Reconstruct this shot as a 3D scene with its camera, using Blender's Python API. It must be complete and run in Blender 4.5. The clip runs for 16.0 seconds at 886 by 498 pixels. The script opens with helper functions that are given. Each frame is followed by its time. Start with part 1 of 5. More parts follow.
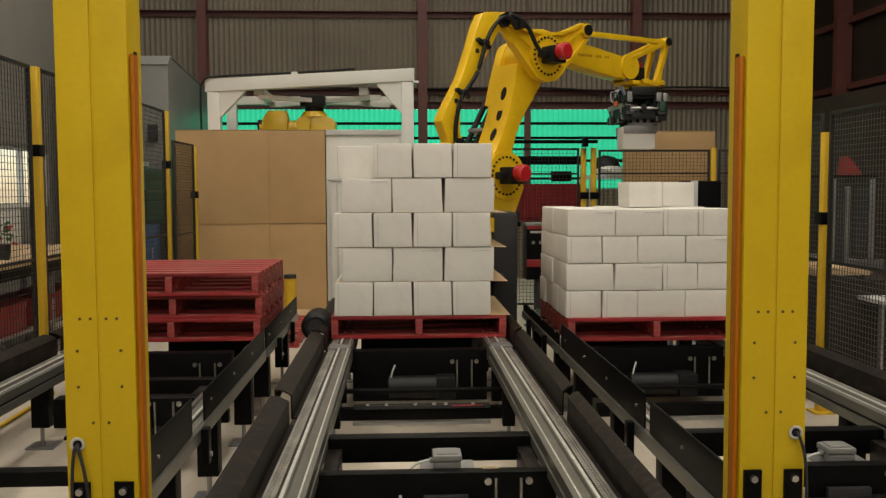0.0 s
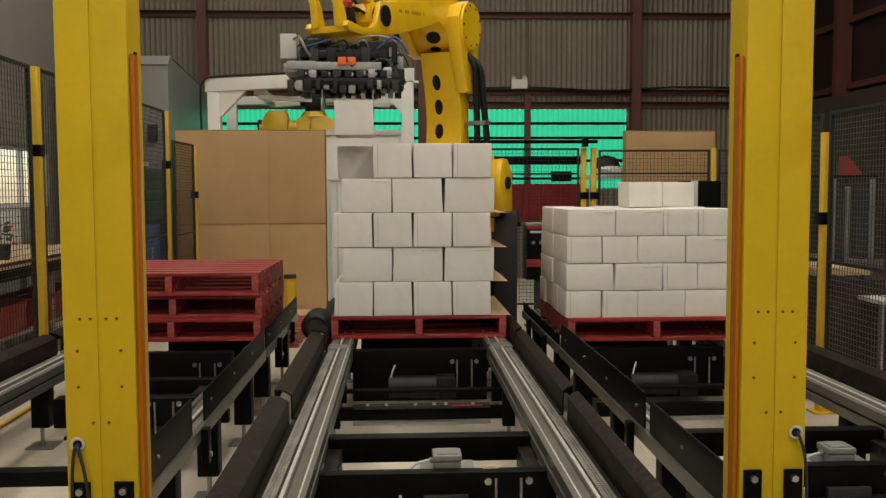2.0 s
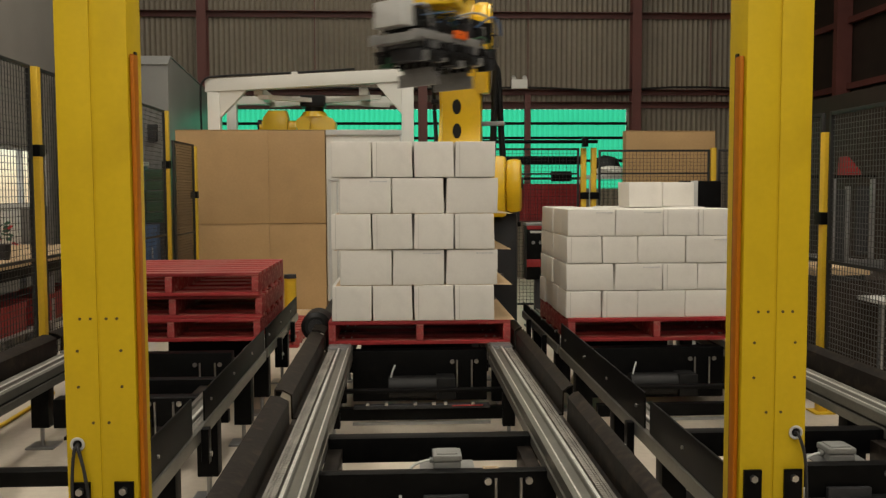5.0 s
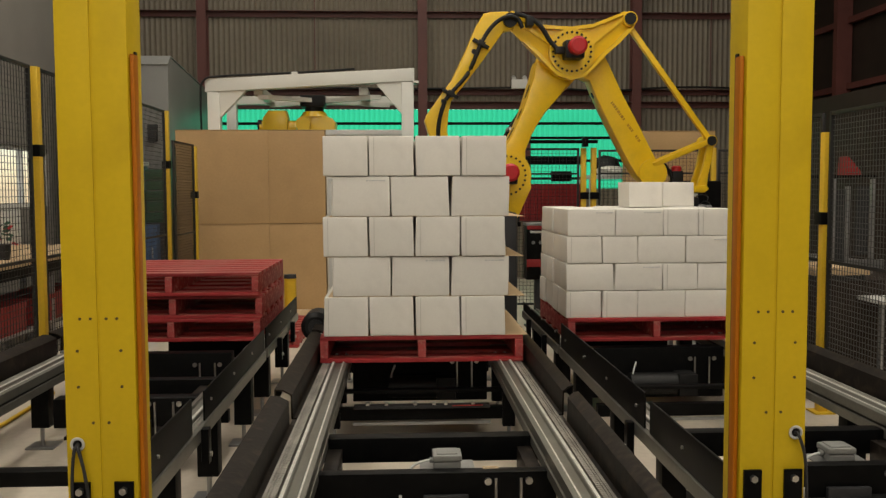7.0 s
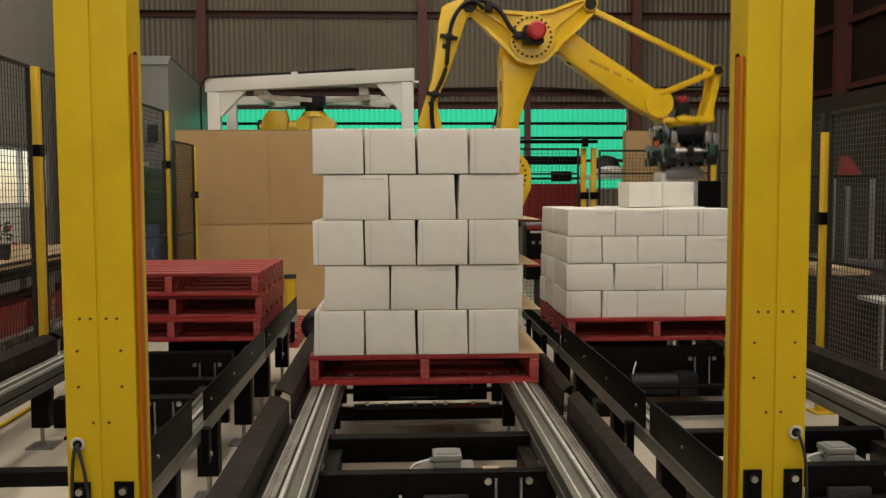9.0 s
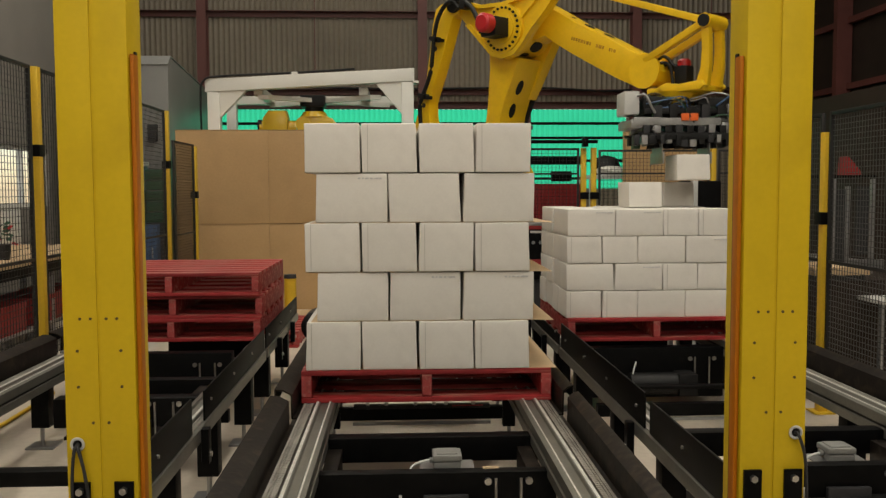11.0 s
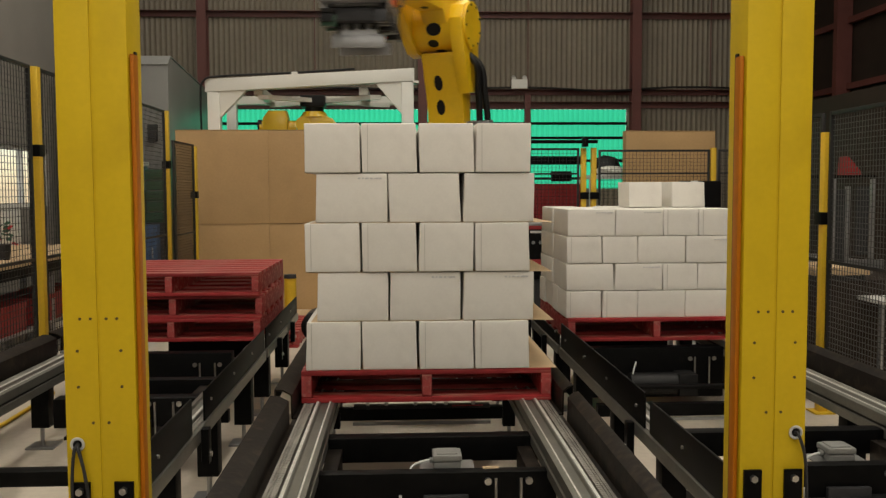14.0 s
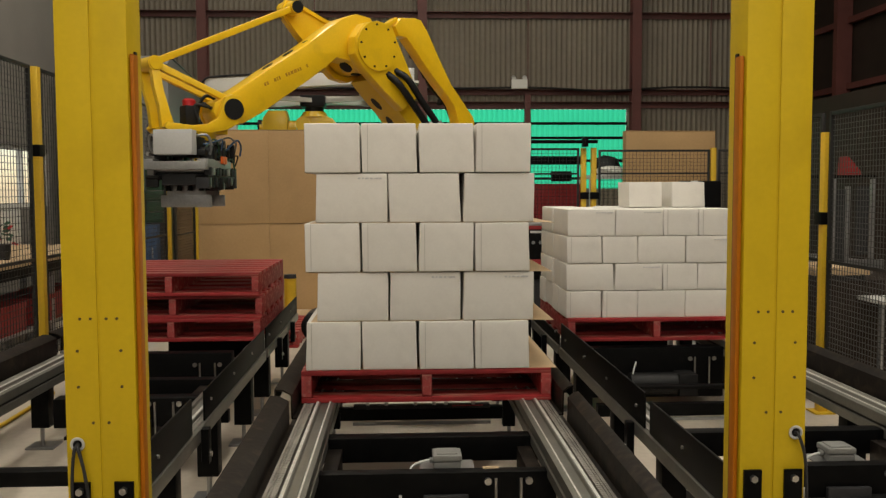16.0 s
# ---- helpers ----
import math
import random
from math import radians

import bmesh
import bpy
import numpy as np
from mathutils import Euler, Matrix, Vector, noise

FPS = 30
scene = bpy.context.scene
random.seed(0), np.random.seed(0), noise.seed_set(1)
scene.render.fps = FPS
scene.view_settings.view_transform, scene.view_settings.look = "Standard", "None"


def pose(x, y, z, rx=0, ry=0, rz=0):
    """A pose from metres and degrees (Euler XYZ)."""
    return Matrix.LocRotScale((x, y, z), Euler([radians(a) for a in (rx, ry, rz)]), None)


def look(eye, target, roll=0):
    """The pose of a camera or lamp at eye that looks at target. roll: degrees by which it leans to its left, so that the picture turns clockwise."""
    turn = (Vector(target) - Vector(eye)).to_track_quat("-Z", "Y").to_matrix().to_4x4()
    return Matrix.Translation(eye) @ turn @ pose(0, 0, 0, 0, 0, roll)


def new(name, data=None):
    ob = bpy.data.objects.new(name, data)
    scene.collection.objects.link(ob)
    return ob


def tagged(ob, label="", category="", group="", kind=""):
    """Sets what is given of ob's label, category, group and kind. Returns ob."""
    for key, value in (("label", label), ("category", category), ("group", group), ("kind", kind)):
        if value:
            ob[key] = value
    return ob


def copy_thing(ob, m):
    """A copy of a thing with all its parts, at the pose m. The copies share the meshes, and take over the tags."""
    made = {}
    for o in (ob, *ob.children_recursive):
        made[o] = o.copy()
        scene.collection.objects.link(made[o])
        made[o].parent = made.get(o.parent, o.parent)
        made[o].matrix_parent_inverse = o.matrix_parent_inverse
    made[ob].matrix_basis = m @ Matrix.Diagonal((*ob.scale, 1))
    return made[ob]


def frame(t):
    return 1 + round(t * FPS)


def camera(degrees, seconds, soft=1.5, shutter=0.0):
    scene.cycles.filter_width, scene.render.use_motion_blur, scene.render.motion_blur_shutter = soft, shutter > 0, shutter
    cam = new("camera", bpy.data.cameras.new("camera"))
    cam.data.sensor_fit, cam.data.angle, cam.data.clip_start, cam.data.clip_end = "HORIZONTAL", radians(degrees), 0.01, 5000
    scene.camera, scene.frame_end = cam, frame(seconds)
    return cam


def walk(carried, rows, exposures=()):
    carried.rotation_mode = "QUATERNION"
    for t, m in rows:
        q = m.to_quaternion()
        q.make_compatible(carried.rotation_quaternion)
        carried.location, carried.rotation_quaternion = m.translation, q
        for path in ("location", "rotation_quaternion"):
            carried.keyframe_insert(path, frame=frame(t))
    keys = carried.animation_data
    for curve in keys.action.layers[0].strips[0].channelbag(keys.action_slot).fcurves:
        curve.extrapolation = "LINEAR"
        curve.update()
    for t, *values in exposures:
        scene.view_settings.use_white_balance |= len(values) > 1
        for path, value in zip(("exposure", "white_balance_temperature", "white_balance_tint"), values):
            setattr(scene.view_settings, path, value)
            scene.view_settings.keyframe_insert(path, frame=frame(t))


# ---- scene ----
# World: x across the three lanes, y away from the camera, z up; floor at z = 0, chain rails at RAIL.
RAIL = 0.5
EYE = (0.0, 0.0, 1.4855)
YAW, TILT = 0.0468, 0.0659
AIM = (EYE[0] + math.sin(YAW) * math.cos(TILT), EYE[1] + math.cos(YAW) * math.cos(TILT), EYE[2] - math.sin(TILT))
cam = camera(52.63, 16.0, soft=1.35, shutter=0.4)
walk(cam, [(0.0, look(EYE, AIM, -0.23)), (16.0, look(EYE, AIM, -0.23))], exposures=[(0.0, 0.0), (16.0, 0.0)])

# ---- light ----
world = bpy.data.worlds.new("sky")
scene.world = world
world.use_nodes = True
wn = world.node_tree.nodes
sky = wn.new("ShaderNodeTexSky")
sky.sky_type, sky.sun_disc = 'NISHITA', False
sky.sun_elevation, sky.sun_rotation = radians(42), radians(8)
world.node_tree.links.new(sky.outputs[0], wn["Background"].inputs[0])
wn["Background"].inputs[1].default_value = 0.12
sun = new("sun", bpy.data.lights.new("sun", 'SUN'))
sun.data.energy, sun.data.angle, sun.data.color = 4.0, radians(0.5), (1.0, 0.95, 0.88)
sun.matrix_world = look((3, 40, 36), (0, 0, 0))


def area(name, eye, target, sx, sy, watts, colour=(1, 1, 1)):
    lamp = bpy.data.lights.new(name, 'AREA')
    lamp.shape, lamp.size, lamp.size_y, lamp.energy, lamp.color = 'RECTANGLE', sx, sy, watts, colour
    ob = new(name, lamp)
    ob.matrix_world = look(eye, target)
    return ob


# added fill lamps: strips under the closed roof, one high behind the camera
for lx, ly, length in ((-2.6, 4.5, 15.0), (0.9, 4.5, 15.0), (4.4, 2.9, 11.8)):
    area("overhead_fill", (lx, ly, 7.45), (lx, ly, 0), 0.9, length, 23 * length, (1.0, 0.93, 0.80))
area("rear_high_fill", (0.0, -3.85, 4.7), (0.0, 6.0, 2.0), 8.0, 3.4, 215, (1.0, 0.93, 0.82))


# ---- materials ----
def mat(name, colour, rough=0.5, metal=0.0, vary=0.12, scale=4.0, fine=60.0, bump=0.1, rand=0.0, coat=0.0, dirt=None, dirt_amount=0.0, spec=0.5, streak=None):
    m = bpy.data.materials.new(name)
    m.use_nodes = True
    n, l = m.node_tree.nodes, m.node_tree.links
    b = n["Principled BSDF"]
    tc = n.new("ShaderNodeTexCoord")
    big, small = n.new("ShaderNodeTexNoise"), n.new("ShaderNodeTexNoise")
    big.inputs["Scale"].default_value, small.inputs["Scale"].default_value = scale, fine
    big.inputs["Detail"].default_value = 6
    l.new(tc.outputs["Object"], big.inputs["Vector"])
    l.new(tc.outputs["Object"], small.inputs["Vector"])
    ramp = n.new("ShaderNodeMapRange")
    ramp.inputs["From Min"].default_value, ramp.inputs["From Max"].default_value = 0.3, 0.7
    ramp.inputs["To Min"].default_value, ramp.inputs["To Max"].default_value = 1 - vary, 1 + vary
    l.new(big.outputs["Fac"], ramp.inputs["Value"])
    r2 = n.new("ShaderNodeMapRange")
    r2.inputs["From Min"].default_value, r2.inputs["From Max"].default_value = 0.3, 0.7
    r2.inputs["To Min"].default_value, r2.inputs["To Max"].default_value = 1 - vary * 0.5, 1 + vary * 0.5
    l.new(small.outputs["Fac"], r2.inputs["Value"])
    mul = n.new("ShaderNodeMath")
    mul.operation = 'MULTIPLY'
    l.new(ramp.outputs[0], mul.inputs[0])
    l.new(r2.outputs[0], mul.inputs[1])
    last = mul.outputs[0]
    if rand:
        info = n.new("ShaderNodeObjectInfo")
        r3 = n.new("ShaderNodeMapRange")
        r3.inputs["To Min"].default_value, r3.inputs["To Max"].default_value = 1 - rand, 1 + rand
        l.new(info.outputs["Random"], r3.inputs["Value"])
        m3 = n.new("ShaderNodeMath")
        m3.operation = 'MULTIPLY'
        l.new(last, m3.inputs[0])
        l.new(r3.outputs[0], m3.inputs[1])
        last = m3.outputs[0]
    col = n.new("ShaderNodeVectorMath")
    col.operation = 'SCALE'
    col.inputs[0].default_value = colour
    l.new(last, col.inputs["Scale"])
    out = col.outputs[0]
    if dirt:
        stain = n.new("ShaderNodeTexNoise")
        stain.inputs["Scale"].default_value, stain.inputs["Detail"].default_value = scale * 2.7, 9
        if streak:  # stains drawn out along the grain
            mp = n.new("ShaderNodeMapping")
            mp.inputs["Scale"].default_value = streak
            l.new(tc.outputs["Object"], mp.inputs["Vector"])
            l.new(mp.outputs[0], stain.inputs["Vector"])
        else:
            l.new(tc.outputs["Object"], stain.inputs["Vector"])
        sr = n.new("ShaderNodeMapRange")
        sr.inputs["From Min"].default_value, sr.inputs["From Max"].default_value = 0.52, 0.72
        sr.inputs["To Max"].default_value = dirt_amount
        l.new(stain.outputs["Fac"], sr.inputs["Value"])
        mix = n.new("ShaderNodeMix")
        mix.data_type = 'RGBA'
        l.new(sr.outputs[0], mix.inputs["Factor"])
        l.new(out, mix.inputs["A"])
        mix.inputs["B"].default_value = (*dirt, 1)
        out = mix.outputs["Result"]
    l.new(out, b.inputs["Base Color"])
    b.inputs["Roughness"].default_value, b.inputs["Metallic"].default_value = rough, metal
    b.inputs["Coat Weight"].default_value = coat
    b.inputs["Specular IOR Level"].default_value = spec
    if bump:
        bm_ = n.new("ShaderNodeBump")
        bm_.inputs["Strength"].default_value, bm_.inputs["Distance"].default_value = bump, 0.004
        l.new(small.outputs["Fac"], bm_.inputs["Height"])
        l.new(bm_.outputs[0], b.inputs["Normal"])
    return m


ROBOT = mat("robot_yellow_paint", (0.79, 0.497, 0.009), 0.34, vary=0.05, scale=3, bump=0.03, coat=0.2, dirt=(0.50, 0.31, 0.015), dirt_amount=0.25)
POST = mat("guard_yellow_paint", (0.60, 0.418, 0.010), 0.5, spec=0.22, vary=0.05, scale=2, bump=0.04, dirt=(0.40, 0.26, 0.008), dirt_amount=0.3)
CURTAIN = mat("orange_yellow_paint", (0.42, 0.13, 0.003), 0.5, spec=0.2, vary=0.05)
FENCE_Y = mat("fence_yellow_paint", (0.66, 0.42, 0.02), 0.45, vary=0.08)
BLACK = mat("black_powder_coat", (0.0028, 0.0028, 0.0029), 0.45, spec=0.10, vary=0.25, scale=6, bump=0.06, dirt=(0.011, 0.010, 0.009), dirt_amount=0.3)
GUIDE = mat("dark_guide_steel", (0.011, 0.0085, 0.0068), 0.48, metal=0.05, vary=0.35, scale=6, fine=35, bump=0.15, dirt=(0.046, 0.033, 0.023), dirt_amount=0.7, spec=0.12)
BED = mat("worn_rail_bed", (0.018, 0.0135, 0.0105), 0.5, metal=0.1, vary=0.3, scale=9, dirt=(0.07, 0.055, 0.045), dirt_amount=0.5)
ALU = mat("extruded_aluminium", (0.21, 0.206, 0.182), 0.36, metal=0.7, vary=0.12, scale=5, bump=0.05, dirt=(0.16, 0.15, 0.13), dirt_amount=0.45)
EDGE_GLINT = mat("polished_rail_edge_glint", (0.78, 0.77, 0.72), 0.32, metal=0.4, vary=0.15, scale=14, dirt=(0.45, 0.43, 0.39), dirt_amount=0.4)
CHROME = mat("bright_steel", (0.5, 0.49, 0.47), 0.32, metal=1.0, vary=0.1)
STEEL = mat("grey_steel", (0.32, 0.32, 0.32), 0.38, metal=0.7, vary=0.15)
CHAINM = mat("oiled_chain", (0.40, 0.38, 0.34), 0.4, metal=0.6, vary=0.3)
LGREY = mat("light_grey_plastic", (0.50, 0.50, 0.48), 0.5, vary=0.06)
DGREY = mat("dark_grey_plastic", (0.028, 0.028, 0.03), 0.5, spec=0.3, vary=0.15)
RUBBER = mat("black_rubber", (0.007, 0.007, 0.007), 0.5, spec=0.3, vary=0.2)
REDM = mat("red_motor_cap", (0.43, 0.012, 0.016), 0.35, vary=0.08)
ORANGE = mat("orange_connector", (0.75, 0.13, 0.015), 0.4, vary=0.05)
PALLET = mat("red_painted_wood", (0.255, 0.013, 0.014), 0.62, vary=0.22, scale=3, fine=30, bump=0.25, rand=0.25, dirt=(0.56, 0.31, 0.23), dirt_amount=0.7, streak=(0.25, 3.5, 3.5))
SCUFF = mat("scuffed_red_wood", (0.34, 0.05, 0.045), 0.7, vary=0.3, scale=12, dirt=(0.42, 0.25, 0.2), dirt_amount=0.6)
CARTON = mat("white_carton", (0.72, 0.69, 0.635), 0.6, vary=0.03, scale=3, fine=90, bump=0.06, rand=0.035, dirt=(0.55, 0.52, 0.47), dirt_amount=0.25)
SEAM = mat("carton_flap_edge", (0.50, 0.475, 0.43), 0.7, vary=0.05)
PRINT = mat("grey_print", (0.52, 0.515, 0.51), 0.6, vary=0.1)
BROWN = mat("brown_cardboard", (0.43, 0.272, 0.122), 0.72, vary=0.07, scale=1.2, fine=40, bump=0.08, dirt=(0.33, 0.2, 0.09), dirt_amount=0.3)
SHEET = mat("kraft_slip_sheet", (0.50, 0.36, 0.21), 0.7, vary=0.06)
FLOOR = mat("polished_concrete", (0.57, 0.50, 0.41), 0.42, vary=0.09, scale=0.8, fine=25, bump=0.05, dirt=(0.42, 0.365, 0.295), dirt_amount=0.4)
CLAD = mat("beige_wall_sheet", (0.175, 0.148, 0.108), 0.5, vary=0.12, scale=0.6, fine=14, bump=0.03, dirt=(0.125, 0.105, 0.078), dirt_amount=0.5)
FRAME = mat("red_oxide_steel", (0.10, 0.028, 0.022), 0.55, vary=0.18, scale=2)
CONCRETE_WALL = mat("painted_block_wall", (0.21, 0.195, 0.175), 0.8, vary=0.1, scale=1)
WHITE = mat("white_powder_coat", (0.66, 0.65, 0.60), 0.45, vary=0.05, scale=2)
GREYM = mat("grey_machine_paint", (0.19, 0.19, 0.18), 0.4, vary=0.08, scale=1.5)
BLUE = mat("blue_cabinet_paint", (0.05, 0.11, 0.23), 0.4, vary=0.1)
GRIPM = mat("grey_anodised_aluminium", (0.30, 0.30, 0.29), 0.4, metal=0.4, vary=0.15, scale=9)
LETTER = mat("faded_lettering", (0.42, 0.20, 0.012), 0.5, vary=0.3, scale=20)
GREEN_D = mat("dark_green_paint", (0.02, 0.07, 0.035), 0.45, vary=0.15)
REDP = mat("red_panel", (0.26, 0.012, 0.014), 0.5, vary=0.15)
MESHM = mat("black_wire", (0.008, 0.008, 0.008), 0.5, vary=0.1)
WIRE = mat("galvanised_wire", (0.10, 0.10, 0.095), 0.45, metal=0.5, vary=0.15)
HOLE = mat("dark_bolt_hole", (0.09, 0.06, 0.008), 0.6, vary=0.2)
BROWN_D = mat("dark_brown_board_and_unlit_wall", (0.026, 0.017, 0.013), 0.6, spec=0.2, vary=0.15)


def translucent(name, colour):
    m = bpy.data.materials.new(name)
    m.use_nodes = True
    n, l = m.node_tree.nodes, m.node_tree.links
    n.remove(n["Principled BSDF"])
    t, d, mx = n.new("ShaderNodeBsdfTranslucent"), n.new("ShaderNodeBsdfDiffuse"), n.new("ShaderNodeMixShader")
    nz, mr, sc = n.new("ShaderNodeTexNoise"), n.new("ShaderNodeMapRange"), n.new("ShaderNodeVectorMath")
    nz.inputs["Scale"].default_value, nz.inputs["Detail"].default_value = 1.4, 5
    mr.inputs["To Min"].default_value, mr.inputs["To Max"].default_value = 0.75, 1.2
    sc.operation = 'SCALE'
    sc.inputs[0].default_value = colour
    l.new(nz.outputs["Fac"], mr.inputs["Value"])
    l.new(mr.outputs[0], sc.inputs["Scale"])
    l.new(sc.outputs[0], t.inputs["Color"])
    d.inputs["Color"].default_value = (*[c * 0.5 for c in colour], 1)
    mx.inputs[0].default_value = 0.2
    l.new(t.outputs[0], mx.inputs[1])
    l.new(d.outputs[0], mx.inputs[2])
    l.new(mx.outputs[0], n["Material Output"].inputs["Surface"])
    return m


GREENSHEET = translucent("green_fibreglass_sheet", (0.035, 0.52, 0.28))


# ---- mesh helpers ----
def box(bm, x0, x1, y0, y1, z0, z1, bev=0.0):
    r = bmesh.ops.create_cube(bm, size=1.0)
    vs = r["verts"]
    for v in vs:
        v.co = Vector(((x0 + x1) / 2 + v.co.x * (x1 - x0), (y0 + y1) / 2 + v.co.y * (y1 - y0), (z0 + z1) / 2 + v.co.z * (z1 - z0)))
    if bev:
        es = list({e for v in vs for e in v.link_edges})
        bmesh.ops.bevel(bm, geom=es, offset=bev, segments=2, profile=0.6, affect='EDGES')
    return bm


def prism(bm, pts, a, b, axis="y", bev=0.0):
    """A polygon pushed along an axis from a to b; its points lie in the other two axes, in order."""
    def place(p, q, h):
        return {"x": (h, p, q), "y": (p, h, q), "z": (p, q, h)}[axis]
    lo = [bm.verts.new(place(p, q, a)) for p, q in pts]
    hi = [bm.verts.new(place(p, q, b)) for p, q in pts]
    fs = [bm.faces.new(lo), bm.faces.new(hi[::-1])]
    for i in range(len(pts)):
        j = (i + 1) % len(pts)
        fs.append(bm.faces.new((lo[j], lo[i], hi[i], hi[j])))
    bmesh.ops.recalc_face_normals(bm, faces=fs)
    if bev:
        es = list({e for f in fs[:2] for e in f.edges})
        bmesh.ops.bevel(bm, geom=es, offset=bev, segments=2, profile=0.6, affect='EDGES')
    return bm


def rod(bm, p, q, r, seg=12, r2=None, cap=True):
    p, q = Vector(p), Vector(q)
    d = q - p
    m = Matrix.Translation((p + q) / 2) @ d.to_track_quat('Z', 'Y').to_matrix().to_4x4()
    bmesh.ops.create_cone(bm, cap_ends=cap, segments=seg, radius1=r, radius2=r if r2 is None else r2, depth=d.length, matrix=m)
    return bm


def hose(bm, pts, r, seg=8, steps=6):
    """A round hose through the points."""
    P = [Vector(p) for p in pts]
    P = [P[0] * 2 - P[1]] + P + [P[-1] * 2 - P[-2]]
    line = []
    for i in range(1, len(P) - 2):
        for k in range(steps):
            t = k / steps
            a, b, c, d = P[i - 1:i + 3]
            line.append(0.5 * ((2 * b) + (c - a) * t + (2 * a - 5 * b + 4 * c - d) * t * t + (3 * b - a - 3 * c + d) * t ** 3))
    line.append(P[-2])
    rings = []
    for i, p in enumerate(line):
        d = (line[min(i + 1, len(line) - 1)] - line[max(i - 1, 0)]).normalized()
        q = d.to_track_quat('Z', 'Y')
        rings.append([bm.verts.new(p + q @ Vector((r * math.cos(2 * math.pi * k / seg), r * math.sin(2 * math.pi * k / seg), 0))) for k in range(seg)])
    for a, b in zip(rings, rings[1:]):
        for k in range(seg):
            bm.faces.new((a[k], a[(k + 1) % seg], b[(k + 1) % seg], b[k]))
    bm.faces.new(rings[0][::-1])
    bm.faces.new(rings[-1])
    return bm




def finish(name, bm, material, angle=32):
    for f in bm.faces:
        f.smooth = True
    for e in bm.edges:
        if len(e.link_faces) == 2 and e.calc_face_angle(0) > radians(angle):
            e.smooth = False
    me = bpy.data.meshes.new(name)
    bm.to_mesh(me)
    bm.free()
    me.materials.append(material)
    return me


def part(name, bm, material, parent, label=""):
    ob = new(name, finish(name, bm, material) if isinstance(bm, bmesh.types.BMesh) else bm)
    ob.parent = parent
    return tagged(ob, label)


def thing(name, bm, material, label, category, group="", kind=""):
    return tagged(new(name, finish(name, bm, material)), label, category, group, kind)


def empty(name, label, category, m=None, group=""):
    ob = new(name)
    ob.empty_display_size = 0.2
    if m is not None:
        ob.matrix_basis = m
    return tagged(ob, label, category, group)


def B():
    return bmesh.new()


# ---- hall ----
HX0, HX1, HY0, HY1, HZ = -4.45, 6.95, -4.0, 15.0, 7.6
thing("floor", box(B(), -60, 60, -60, HY1, -0.12, 0.0), FLOOR, "pale polished concrete factory floor", "floor", kind="structure")
thing("ground", box(B(), -60, 60, HY1 + 0.004, 90, -0.15, -0.03), FLOOR, "concrete yard outside the hall", "ground", kind="structure")


def corrugated(x0, x1, z0, z1, y, pitch=0.19, depth=0.028, thick=0.0):
    """Ribbed wall sheet between x0 and x1."""
    bm = B()
    prof, x = [], x0
    while x < x1 - 1e-6:
        for dx, dy in ((0, 0), (0.62, 0), (0.70, -1), (0.92, -1)):
            prof.append((min(x + dx * pitch, x1), y + dy * depth))
        x += pitch
    prof.append((x1, y))
    lo = [bm.verts.new((a, b, z0)) for a, b in prof]
    hi = [bm.verts.new((a, b, z1)) for a, b in prof]
    for i in range(len(prof) - 1):
        if prof[i + 1][0] > prof[i][0] + 1e-9:
            bm.faces.new((lo[i], lo[i + 1], hi[i + 1], hi[i]))
    return bm


GX0, GX1, GZ0, GZ1 = -3.05, 3.79, 1.50, 2.82
wall = tagged(empty("wall_back", "beige ribbed steel cladding on red oxide framing", "wall"), kind="structure")
part("cladding", corrugated(HX0, HX1, GZ1, HZ, HY1, 0.085, 0.018), CLAD, wall)
part("cladding", corrugated(HX0, GX0, 0, GZ1, HY1, 0.085, 0.018), CLAD, wall)
part("cladding", corrugated(GX1, HX1, 0, GZ1, HY1, 0.085, 0.018), CLAD, wall)
part("cladding", corrugated(GX0, GX1, 0, GZ0, HY1, 0.085, 0.018), CLAD, wall)
part("translucent_sheet", corrugated(GX0, GX1, GZ0, GZ1, HY1 + 0.01, 0.085, 0.018), GREENSHEET, wall, "green translucent fibreglass wall sheet lit by daylight")
for cx in (-3.18, 0.37, 3.90):
    bm = B()
    box(bm, cx - 0.075, cx + 0.075, HY1 - 0.07, HY1 - 0.06, 0, HZ)
    box(bm, cx - 0.075, cx + 0.075, HY1 - 0.26, HY1 - 0.25, 0, HZ)
    box(bm, cx - 0.008, cx + 0.008, HY1 - 0.25, HY1 - 0.07, 0, HZ)
    part("column", bm, FRAME, wall)
for gz, gh in ((2.84, 0.09), (3.05, 0.08), (4.31, 0.08), (5.6, 0.10), (6.8, 0.10)):
    bm = B()
    box(bm, HX0, HX1, HY1 - 0.055, HY1 - 0.045, gz, gz + gh)
    box(bm, HX0, HX1, HY1 - 0.16, HY1 - 0.045, gz + gh, gz + gh + 0.008)
    part("girt", bm, FRAME, wall)
for gz in (2.56, 2.32, 1.94):
    part("girt", box(B(), GX0, GX1, HY1 - 0.09, HY1 - 0.045, gz, gz + 0.045), BLACK, wall)
part("girt", box(B(), 2.06, 2.16, HY1 - 0.14, HY1 - 0.06, 0, 3.05), FRAME, wall)
wl = tagged(empty("wall_left", "plain grey side wall with a bright window", "wall"), kind="structure")
WY0, WY1, WZ0, WZ1 = 10.2, 11.6, 1.30, 2.02
for y0, y1, z0, z1 in ((HY0, WY0, 0, HZ), (WY1, HY1, 0, HZ), (WY0, WY1, 0, WZ0), (WY0, WY1, WZ1, HZ)):
    part("wall_panel", box(B(), HX0 - 0.2, HX0, y0, y1, z0, z1), CONCRETE_WALL, wl)
